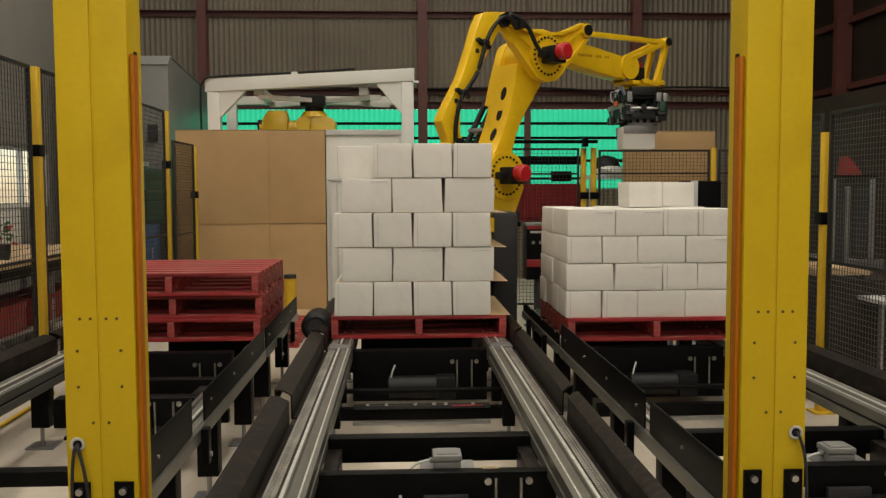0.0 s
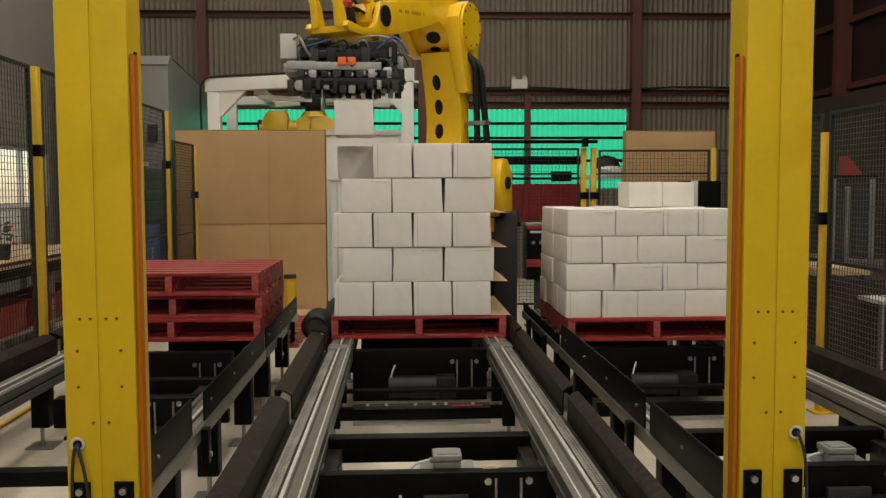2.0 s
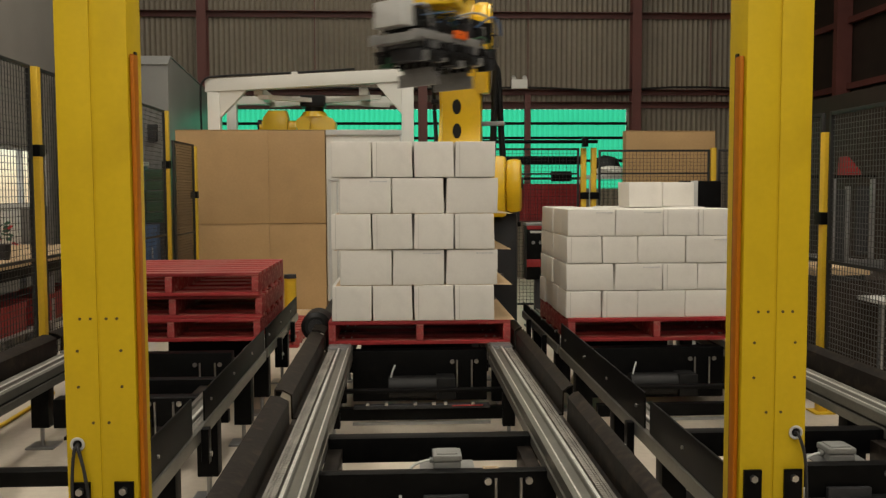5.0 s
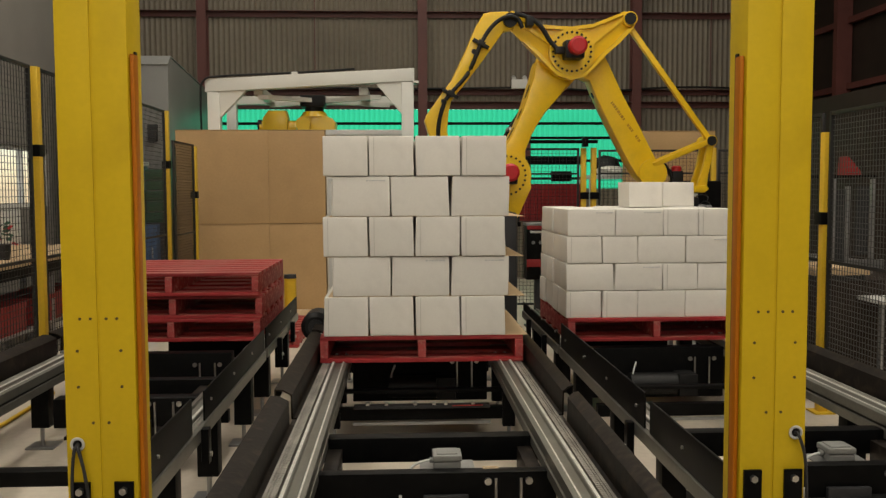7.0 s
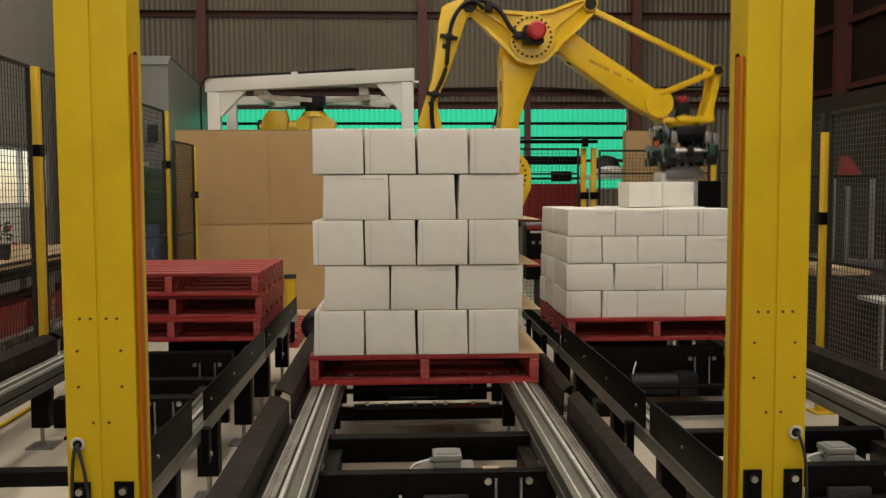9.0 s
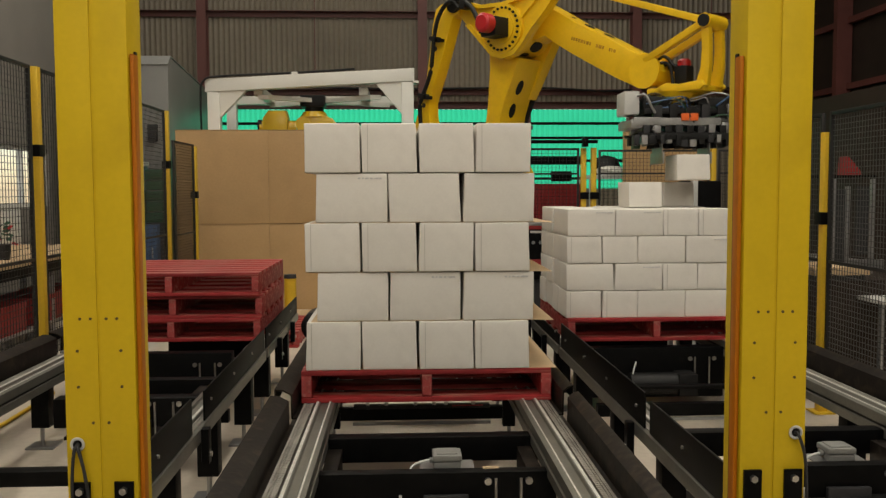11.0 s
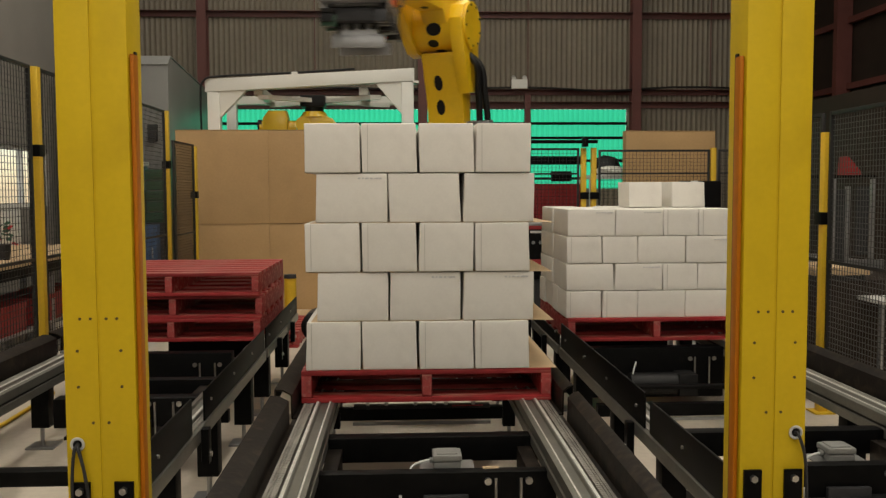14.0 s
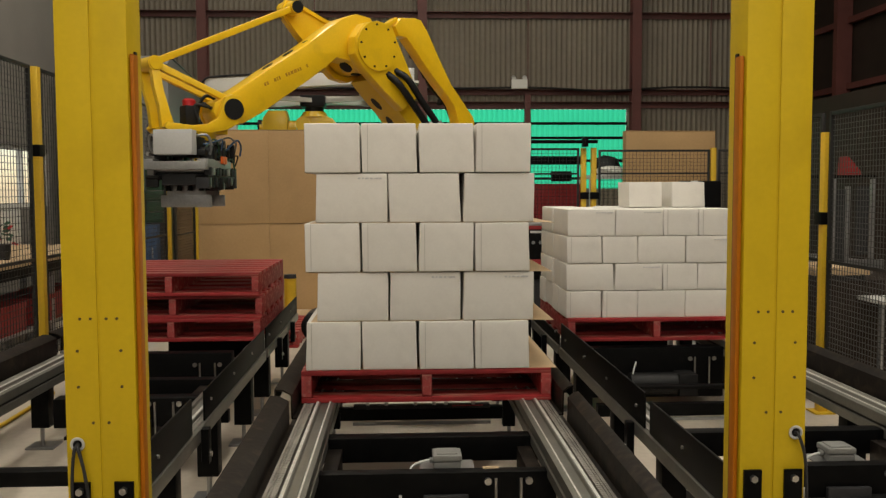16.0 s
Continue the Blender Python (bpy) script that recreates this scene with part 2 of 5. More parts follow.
win = tagged(empty("window_1", "white framed workshop window in daylight", "window"), kind="structure")
for y0, y1, z0, z1 in ((WY0, WY0 + 0.05, WZ0, WZ1), (WY1 - 0.05, WY1, WZ0, WZ1), (WY0 + 0.05, WY1 - 0.05, WZ0, WZ0 + 0.05), (WY0 + 0.05, WY1 - 0.05, WZ1 - 0.05, WZ1), (10.88, 10.92, WZ0 + 0.05, WZ1 - 0.05)):
    part("window_frame", box(B(), HX0 - 0.09, HX0 - 0.03, y0, y1, z0, z1, 0.004), WHITE, win)
# beige wall in an unlit area; the dimness is put into its dark colour
thing("wall_right", box(B(), HX1, HX1 + 0.2, HY0, HY1, 0, HZ), BROWN_D, "side wall of the hall, its lack of light put into the colour", "wall", kind="structure")
wr = tagged(empty("wall_right_frame", "red oxide steel framing on the side wall", "wall frame"), kind="structure")
for cy in (13.6, 10.2, 6.6):
    part("column", box(B(), HX1 - 0.26, HX1 - 0.02, cy, cy + 0.12, 0, HZ), FRAME, wr)
for gz in (3.0, 4.0, 5.0):
    part("girt", box(B(), HX1 - 0.10, HX1 - 0.02, HY0, HY1 - 0.3, gz, gz + 0.09), FRAME, wr)
part("brace", prism(B(), [(10.3, 3.1), (10.42, 3.1), (13.5, 5.6), (13.38, 5.6)], HX1 - 0.2, HX1 - 0.14, "x"), FRAME, wr)
for jx in (-1.40, 2.12, 5.2):
    part("lap_joint", box(B(), jx, jx + 0.014, HY1 - 0.026, HY1 - 0.019, 3.1, HZ), FRAME, wall)
bm = B()
hose(bm, [(-2.0, HY1 - 0.18, 3.17), (0.0, HY1 - 0.18, 3.14), (2.2, HY1 - 0.18, 3.16), (3.4, HY1 - 0.18, 3.11), (4.6, HY1 - 0.18, 3.17), (6.5, HY1 - 0.18, 3.14)], 0.018, 6)
part("cable", bm, RUBBER, wall, "black cable lying along the girt")
# unseen wall and roof, added to close the hall against the sun
thing("wall_front", box(B(), HX0 - 0.2, HX1 + 0.2, HY0 - 0.2, HY0, 0, HZ), CONCRETE_WALL, "unseen wall added behind the camera to close the hall", "wall", kind="structure")
thing("ceiling", box(B(), HX0 - 0.2, HX1 + 0.2, HY0 - 0.2, HY1 + 0.1, HZ, HZ + 0.1), CLAD, "unseen roof added to keep the sun out of the hall", "ceiling", kind="structure")


# ---- conveyors ----
LANES = (-1.51, 0.116, 1.66)
CX_ = LANES[1]


def conveyor(cx, y0, y1, beams, motors, legs, plates, pieces):
    """One length of twin-rail chain conveyor, centred on cx."""
    c = empty("chain_conveyor", "black twin-rail pallet chain conveyor with aluminium rails", "conveyor", pose(cx, 0, 0), "pallet conveyor lanes")
    cx_mid = abs(cx - LANES[1]) < 0.1
    for s in (-1, 1):
        def X(a, b):
            return (a, b) if s > 0 else (-b, -a)
        bm = B()
        prof = [(0.43, RAIL), (0.445, RAIL + 0.006), (0.455, RAIL + 0.006), (0.46, RAIL - 0.004), (0.49, RAIL - 0.004), (0.495, RAIL + 0.006), (0.515, RAIL + 0.006), (0.52, RAIL - 0.01),
                (0.52, RAIL - 0.10), (0.43, RAIL - 0.10), (0.43, RAIL - 0.06), (0.438, RAIL - 0.057), (0.438, RAIL - 0.045), (0.43, RAIL - 0.042)]
        sh = 0.10 if s in plates else 0.0
        prism(bm, [(s * (a + sh), b) for a, b in prof], y0, y1)
        part("rail", bm, ALU, c, "extruded aluminium chain rail")
        bm = B()
        vs, fs = [], []
        y, k = y0 + 0.02, 0
        while y < y1 - 0.03:
            for o0, o1, zt in (((0.527, 0.538, -0.001), (0.559, 0.570, -0.001)) if k % 2 else ((0.540, 0.547, -0.004), (0.550, 0.557, -0.004))):
                a, b = X(*(0.622 + (o - 0.527) * 0.65 for o in (o0, o1))) if sh else X(o0, o1)
                i0 = len(vs)
                zb, zt = RAIL - 0.02, RAIL + zt
                vs.extend(((a, y, zb), (b, y, zb), (b, y + 0.014, zb), (a, y + 0.014, zb), (a, y, zt), (b, y, zt), (b, y + 0.014, zt), (a, y + 0.014, zt)))
                for f in ((4, 5, 6, 7), (0, 1, 5, 4), (1, 2, 6, 5), (2, 3, 7, 6), (3, 0, 4, 7)):
                    fs.append(tuple(i0 + q for q in f))
            y += 0.0095
            k += 1
        bm.free()
        bm = bpy.data.meshes.new("chain")
        bm.from_pydata(vs, [], fs)
        bm.materials.append(CHAINM)
        tagged(part("chain", bm, CHAINM, c, "oiled steel roller chain"), kind="stuff")
        a, b = X(0.62, 0.645) if sh else X(0.52, 0.60)
        part("bed", box(B(), a, b, y0, y1, RAIL - 0.05, RAIL - 0.022), BED, c)
        # dark lining puts shade into the rail's side groove
        for zz in (0.051,):
            a, b = X(0.4375 + sh, 0.439 + sh)
            part("slot", box(B(), a, b, y0, y1, RAIL - zz - 0.007, RAIL - zz + 0.007), RUBBER, c)
        # pale strips carry the highlights of the polished rail edges in their colour
        for ridge, wide in ((0.446, 0.006), (0.500, 0.011)):
            if sh and ridge < 0.5:
                continue
            a, b = X(ridge + sh, ridge + sh + wide)
            part("wear_strip", box(B(), a, b, y0, y1, RAIL + 0.0065, RAIL + 0.0095), EDGE_GLINT, c, "polished rail edge strip, highlight put into its pale colour")
        g = [(0.572, RAIL - 0.022), (0.605, RAIL - 0.022), (0.607, RAIL + 0.084), (0.640, RAIL + 0.102), (0.672, RAIL + 0.106), (0.672, RAIL + 0.05), (0.678, RAIL + 0.05), (0.678, RAIL + 0.113), (0.638, RAIL + 0.109), (0.600, RAIL + 0.088), (0.598, RAIL - 0.016), (0.572, RAIL - 0.016)]
        if s > 0:  # a narrower lip on this side
            g = [(p if p < 0.62 else 0.615 + (p - 0.615) * 0.5, q) for p, q in g]
        lip = max(p for p, q in g)
        for g0, g1, lift in pieces:
            if s in plates:
                a, b = X(0.652, 0.660)
                part("side_plate", box(B(), a, b, g0, g1, RAIL - 0.005, RAIL + 0.095 + lift, 0.002), BLACK, c, "upright black guide plate")
            else:
                part("guide", prism(B(), [(s * p, q) for p, q in g], g0, g1), GUIDE, c, "bent dark steel pallet guide")
            y = g0 + 0.12
            while y < g1:
                bx0 = 0.660 if s in plates else lip
                part("bolt", rod(B(), (s * bx0, y, RAIL + 0.065), (s * (bx0 + 0.007), y, RAIL + 0.065), 0.007, 6), CHROME, c)
                y += 0.55
        if s in plates:
            a, b = X(0.60, 0.668)
            part("side_rail", box(B(), a, b, y0, y1, RAIL - 0.065, RAIL - 0.008, 0.004), ALU, c)
            for y in (y0 + 0.4, (y0 + y1) / 2 + 0.3):
                a, b = X(0.668, 0.70)
                part("angle_bracket", box(B(), a, b, y, y + 0.05, RAIL - 0.16, RAIL - 0.01, 0.003), BLACK, c)
                part("bolt", rod(B(), (s * 0.70, y + 0.025, RAIL - 0.12), (s * 0.709, y + 0.025, RAIL - 0.12), 0.011, 6), CHROME, c)
        a, b = X(0.44 + sh * 0.9, 0.575 + sh * 0.7)
        part("rail_end", box(B(), a, b, (y0 if y0 > 5 else y1) - 0.03, (y0 if y0 > 5 else y1) + 0.03, RAIL - 0.06, RAIL - 0.002 + 0.012, 0.004), STEEL, c, "steel rail end fitting")
        for ly in legs:
            bm = B()
            a, b = X(0.485, 0.56) if cx_mid else X(0.53, 0.63)
            box(bm, a, b, ly, ly + (0.06 if cx_mid else 0.09), 0.07 if cx_mid else 0.12, RAIL - 0.05, 0.004)
            part("leg", bm, BLACK, c)
            bm = B()
            a, b = X(0.47, 0.58) if cx_mid else X(0.50, 0.66)
            box(bm, a, b, ly - 0.03, ly + 0.12, 0.0, 0.012, 0.003)
            rod(bm, ((a + b) / 2, ly + 0.03, 0.012), ((a + b) / 2, ly + 0.03, 0.125), 0.012)
            part("foot", bm, STEEL, c, "threaded levelling foot")
    for by, z0, z1, d in beams:
        wide = 0.485 if z1 < 0.395 else 0.465 if y0 < 5 else 0.43
        bm = B()
        box(bm, -0.28 if cx < -1 and by > 4 else -wide, wide, by, by + d, z0, z1, 0.004)
        part("cross_beam", bm, BLACK, c)
    if y0 < 5:
        part("tie_bar", box(B(), -0.41, 0.41, 5.24, 5.252, 0.094, 0.113, 0.002), STEEL, c, "bare steel tie bar")
        part("drop_cable", hose(B(), [(-0.125, beams[1][0] - 0.012, 0.345), (-0.127, beams[1][0] - 0.02, 0.28), (-0.122, beams[1][0] - 0.016, 0.17)], 0.006), LGREY, c, "pale grey cable")
        part("motor_cover", box(B(), -0.04, 0.13, beams[1][0] - 0.03, beams[1][0] - 0.004, 0.20, 0.345, 0.006), DGREY, c, "ribbed dark motor cover")
        for s in (-1, 1) if cx > -1 else (1,):
            a, b = sorted((s * 0.37, s * 0.43))
            part("side_plate", box(B(), a, b, beams[1][0] + 0.1, beams[0][0], beams[1][2] - 0.16, beams[1][2] - 0.03, 0.003), GUIDE, c)
    for motor_y in motors:
        bm = B()
        if y0 < 5:
            box(bm, 0.003, 0.107, motor_y, motor_y + 0.10, 0.418, 0.446, 0.005)
            box(bm, -0.001, 0.111, motor_y - 0.003, motor_y + 0.103, 0.448, 0.472, 0.006)
            box(bm, 0.015, 0.095, motor_y + 0.012, motor_y + 0.09, 0.472, 0.477, 0.002)
            rod(bm, (-0.012, motor_y + 0.05, 0.440), (0.003, motor_y + 0.05, 0.440), 0.011, 10)
            part("junction_box", bm, GREYM, c, "grey motor terminal box")
            bm = B()
            box(bm, -0.05, 0.16, motor_y - 0.02, motor_y + 0.12, 0.415, 0.418)
            part("mounting_sheet", bm, STEEL, c)
            bm = B()
            hose(bm, [(-0.012, motor_y + 0.05, 0.440), (-0.04, motor_y + 0.04, 0.438), (-0.08, motor_y + 0.02, 0.425), (-0.10, motor_y, 0.38)], 0.0055)
        else:
            hose(bm, [(-0.16, motor_y - 0.10, 0.38), (-0.18, motor_y - 0.12, 0.33), (-0.19, motor_y - 0.12, 0.26)], 0.006)
        part("cable", bm, LGREY, c, "pale grey motor cable")
        bm = B()
        rod(bm, (-0.2 if cx > -1 else 0.0, motor_y - 0.1, 0.24), (0.12, motor_y - 0.1, 0.24), 0.07, 20)
        box(bm, 0.1, 0.22, motor_y - 0.18, motor_y - 0.02, 0.17, 0.31, 0.01)
        part("gear_motor", bm, RUBBER, c, "dark gear motor")
        for bx_ in (0.235, 0.33):
            bm = B()
            rod(bm, (bx_, motor_y - 0.062, 0.22), (bx_, motor_y - 0.062, 0.40), 0.006, 8)
            part("tie_bolt", bm, CHROME, c)
            part("tie_bolt", rod(B(), (bx_ + (0.03 if bx_ > 0.3 else -0.03), motor_y - 0.07, 0.39), (bx_ + (0.03 if bx_ > 0.3 else -0.03), motor_y - 0.06, 0.39), 0.014, 12), CHROME, c)
    return c


for i, cx in enumerate(LANES):
    sides = ((1,), (), (-1,))[i]
    # cross beams: place, foot, head, depth
    far_end = [(5.24, 0.285, 0.305, 0.06), (5.26, 0.118, 0.192, 0.06)]
    # thin deep entry before far_end: added black pan that blanks the floor gap
    if i == 0:
        near = [(5.05, 0.30, 0.425, 0.08), (4.62, 0.27, 0.42, 0.10), (3.80, 0.235, 0.30, 0.08), (4.75, 0.17, 0.19, 0.25), *far_end]
    else:
        near = [(3.74, 0.332, 0.437, 0.08), (3.30, 0.20, 0.424, 0.06), (2.4, 0.3, 0.40, 0.1), (3.42, 0.17, 0.19, 0.31), *far_end]
    pieces = ((1.33, 3.62, 0.050), (3.85, 5.54, 0.033)) if i == 0 else ((1.33, 3.80, -0.02), (3.92, 5.54, 0.04)) if i == 1 else ((1.33, 3.53, 0.036), (3.61, 5.54, 0.052))
    conveyor(cx, 1.3, 5.56, near, [4.68 if i == 0 else 3.36], [1.7, 3.45, 4.25, 5.2] if i != 1 else [1.7, 3.0, 5.26], sides, pieces)
    conveyor(cx, 5.64, 7.3, [(5.68, 0.135, 0.46, 0.10), (6.9, 0.2, 0.4, 0.1)], [5.72], [5.9, 6.9], sides, ((5.62, 7.28, 0.03 if i == 0 else -0.03),))


# small fittings on the centre lane's cross beams
sr_ = empty("sensor_rail", "dark sensor rail with bright clips and red wire", "sensor rail", pose(CX_, 5.20, 0.200))
part("rail", box(B(), -0.40, 0.40, 0.0, 0.05, 0.0, 0.022, 0.003), DGREY, sr_)
for x in (-0.33, -0.22, -0.05, 0.06, 0.13, 0.29):
    part("clip", box(B(), x, x + 0.022, -0.006, 0.03, 0.022, 0.04, 0.003), CHROME, sr_)
part("wire", hose(B(), [(0.18, -0.004, 0.016), (0.24, -0.008, 0.019), (0.36, -0.004, 0.018)], 0.0028, 6), REDM, sr_, "thin red wire")
st = empty("sticker", "small pale label on the black cross beam", "label", pose(CX_ + 0.22, 3.35, 0.4245))
part("paper", box(B(), -0.03, 0.03, -0.008, 0.02, 0.0, 0.001), SHEET, st)
part("print_bar", box(B(), -0.02, 0.02, 0.0, 0.006, 0.001, 0.0014), DGREY, st)
# yellow floor line at the fence base, drawn as a thin tube
yc = thing("yellow_floor_line", hose(B(), [(-2.54, 4.3, 0.014), (-2.56, 5.0, 0.014), (-2.53, 5.7, 0.014), (-2.55, 6.6, 0.014)], 0.014, 8), FENCE_Y, "yellow line along the floor beside the fence", "cable")


# ---- guard posts with light curtains ----
def guard_post(x0, x1, inner, label):
    y = 2.1
    p = empty("light_curtain_post", label, "guard post", pose((x0 + x1) / 2, y, 0), "yellow light curtain posts")
    w = (x1 - x0) / 2
    bm = B()
    box(bm, -w, -0.003, 0, 0.113, 0.03, 2.6, 0.003)
    box(bm, 0.003, w, 0, 0.113, 0.03, 2.6, 0.003)
    box(bm, -0.004, 0.004, 0.004, 0.11, 0.03, 2.6)
    part("housing", bm, POST, p, "folded yellow sheet-steel housing")
    s = 1 if inner > 0 else -1
    bm = B()
    a, b = sorted((s * (w + 0.002), s * (w + 0.012)))
    box(bm, a, b, 0.012, 0.045, 0.3, 1.80, 0.002)
    part("curtain_housing", bm, CURTAIN, p, "orange-yellow light curtain strip")
    a, b = sorted((s * (w + 0.001), s * (w + 0.006)))
    part("lens_strip", box(B(), a, b, 0.047, 0.062, 0.3, 1.81), RUBBER, p, "black light curtain lens")
    holes = [(-0.042, 1.19), (-0.018, 1.19), (0.018, 1.19), (0.042, 1.19), (-0.05, 1.115), (0.05, 1.115), (-0.05, 1.03), (0.05, 1.03), (-0.018, 0.945), (0.018, 0.945)]
    for hx, hz in holes:
        part("bolt", rod(B(), (hx, -0.002, hz), (hx, 0.004, hz), 0.0036, 8), HOLE, p)
    bm = B()
    gx = -0.055 if s > 0 else 0.055
    gz = 0.895
    for k in range(16):
        a0, a1 = 2 * math.pi * k / 16, 2 * math.pi * (k + 1) / 16
        rod(bm, (gx + 0.014 * math.cos(a0), -0.004, gz + 0.014 * math.sin(a0)), (gx + 0.014 * math.cos(a1), -0.004, gz + 0.014 * math.sin(a1)), 0.0035, 6)
    part("grommet", bm, LGREY, p)
    part("cable_hole", rod(B(), (gx, -0.001, gz), (gx, 0.003, gz), 0.012, 16), RUBBER, p)
    bm = B()
    hose(bm, [(gx, 0.0, gz), (gx + 0.004, -0.014, gz - 0.006), (gx + 0.018, -0.018, gz - 0.06), (gx + 0.026, -0.012, gz - 0.16), (gx + 0.022, -0.012, gz - 0.4)], 0.004)
    if s > 0:
        hose(bm, [(gx, 0.0, gz), (gx - 0.006, -0.014, gz - 0.02), (gx - 0.012, -0.014, gz - 0.12), (gx - 0.014, -0.012, gz - 0.4)], 0.004)
    part("cable", bm, DGREY, p, "dark looped cable")
    for fx in (-0.05, 0.05):
        bm = B()
        prism(bm, [(-0.022, 0.60), (0.022, 0.60), (0.022, 0.0), (-0.022, 0.0)], -0.008, -0.002)
        for v in bm.verts:
            v.co.x += fx
            v.co.z += 0.205
        part("bracket", bm, BLACK, p)
        part("bolt", rod(B(), (fx, -0.02, 0.785), (fx, -0.006, 0.785), 0.009, 6), CHROME, p)
    return p


guard_post(-0.785, -0.622, 1, "tall yellow steel light curtain post with cable")
guard_post(0.818, 0.978, -1, "tall yellow steel light curtain post with brackets")


# ---- pallets ----
def pallet_master():
    e = empty("pallet", "red painted hardwood pallet with three bearers", "pallet", None, "red pallets")
    h = 0.5825
    for bx_ in (-h, -0.0235, h - 0.047):
        part("bearer", box(B(), bx_, bx_ + 0.047, 0, 1.165, 0.022, 0.128, 0.003), PALLET, e)
    for bx_ in (-h, -0.0235, h - 0.047):
        part("scuffed_end", box(B(), bx_ + 0.004, bx_ + 0.043, -0.0015, 0.0, 0.03, 0.12), SCUFF, e, "paler scuffed bearer end")
    bd = finish("board", box(B(), -h, h, 0, 0.135, 0, 0.022, 0.002), PALLET)
    for y in (0.0, 0.171, 0.343, 0.515, 0.687, 0.859, 1.03):
        ob = part("top_board", bd, PALLET, e)
        ob.location = (0, y, 0.128)
    for y in (0.0, 0.26, 0.515, 0.77, 1.03):
        ob = part("bottom_board", bd, PALLET, e)
        ob.location = (0, y, 0.0)
    return e


pal = pallet_master()
PY0, PY1 = 5.91, 4.124
CX = LANES[1]
pal.matrix_basis = pose(CX, PY0, RAIL)
tagged(pal, "red wooden pallet carrying a full carton stack")
for k, (dx, dy, rz) in enumerate(((0, 0.0, 0), (0.012, 0.01, 0.5), (-0.004, -0.015, -0.4))):
    o = copy_thing(pal, pose(LANES[0] + dx, 5.89 + dy, RAIL + 0.1505 * k, 0, 0, rz))
    tagged(o, "empty red wooden pallet in a stack of three")
RX, RY = 1.66, 5.71
tagged(copy_thing(pal, pose(RX, RY, RAIL)), "red wooden pallet under a part-built carton stack")
tagged(copy_thing(pal, pose(-1.56, 8.45, 0.0)), "empty red wooden pallet lying on the concrete floor")


# ---- cartons ----
def carton_mesh(name, w, d, h, seed):
    """A closed carton, its base at z = 0, with slightly bowed sides."""
    rnd = random.Random(seed)
    bm = B()
    n = 4
    box(bm, -w / 2, w / 2, -d / 2, d / 2, 0, h)
    bmesh.ops.subdivide_edges(bm, edges=bm.edges[:], cuts=n - 1, use_grid_fill=True)
    bow = [rnd.uniform(-0.001, 0.005) for _ in range(6)]
    skew = [rnd.uniform(-0.0028, 0.0028) for _ in range(4)]
    draw = rnd.uniform(0.002, 0.020)
    for v in bm.verts:
        u, q, t = v.co.x / (w / 2), v.co.y / (d / 2), v.co.z / (h / 2) - 1
        fx, fy, fz = (1 - u * u), (1 - q * q), (1 - t * t)
        if abs(u) > 0.99:
            v.co.x += u * bow[0 if u > 0 else 1] * fy * fz
        if abs(q) > 0.99:
            v.co.y += q * 1.25 * bow[2 if q > 0 else 3] * fx * fz
        if t > -0.9:
            v.co.x *= 1 - draw * (t + 1) / 2
            v.co.y *= 1 - draw * 0.5 * (t + 1) / 2
        v.co.x += skew[0] * t + (skew[1] * q if t > 0 else 0)
        if t > 0.99:
            v.co.z += 0.4 * bow[4] * fx * fy
    sharp = [e for e in bm.edges if len(e.link_faces) == 2 and e.calc_face_angle(0) > 1.0]
    bmesh.ops.bevel(bm, geom=sharp, offset=0.0045, segments=3, profile=0.5, affect='EDGES')
    return finish(name, bm, CARTON, 50)


def kit(w, d, h, tag):
    k = {"short": [carton_mesh("carton", w, d, h, 10 + i) for i in range(8)], "long": [carton_mesh("carton", d, w, h, 20 + i) for i in range(8)], "size": (w, d, h)}
    k["seam"] = finish("flap_seam", box(B(), -w / 2 + 0.026, -w / 2 + 0.0285, -d / 2 - 0.0038, -d / 2 + 0.006, 0.006, h - 0.006), SEAM)
    bm = B()
    rnd = random.Random(5)
    x = 0.0
    while x < 0.11:
        l_ = rnd.uniform(0.004, 0.016)
        box(bm, 0.03 + x, 0.03 + x + l_, -w / 2 - 0.004, -w / 2 + 0.008, h - 0.026, h - 0.019)
        x += l_ + rnd.choice((0.002, 0.002, 0.007))
    k["print"] = finish("print_bar", bm, PRINT)
    return k


KA, KB = kit(0.2525, 0.3295, 0.2245, "a"), kit(0.2290, 0.3110, 0.1735, "b")
rc = random.Random(3)


def carton(kt, longways, m, label, group, marks=True):
    ob = new("carton", rc.choice(kt["long" if longways else "short"]))
    tagged(ob, label, "carton", group)
    ob.matrix_basis = m
    if marks and not longways and rc.random() < 0.8:
        part("flap_seam", kt["seam"], None, ob)
    if marks and longways and rc.random() < 0.55:
        part("print_bar", kt["print"], None, ob, "line of small grey print")
    return ob


MOVING = []      # things that ride on the centre pallet, with their pose at the start
hA = KA["size"][2]
FILL = None
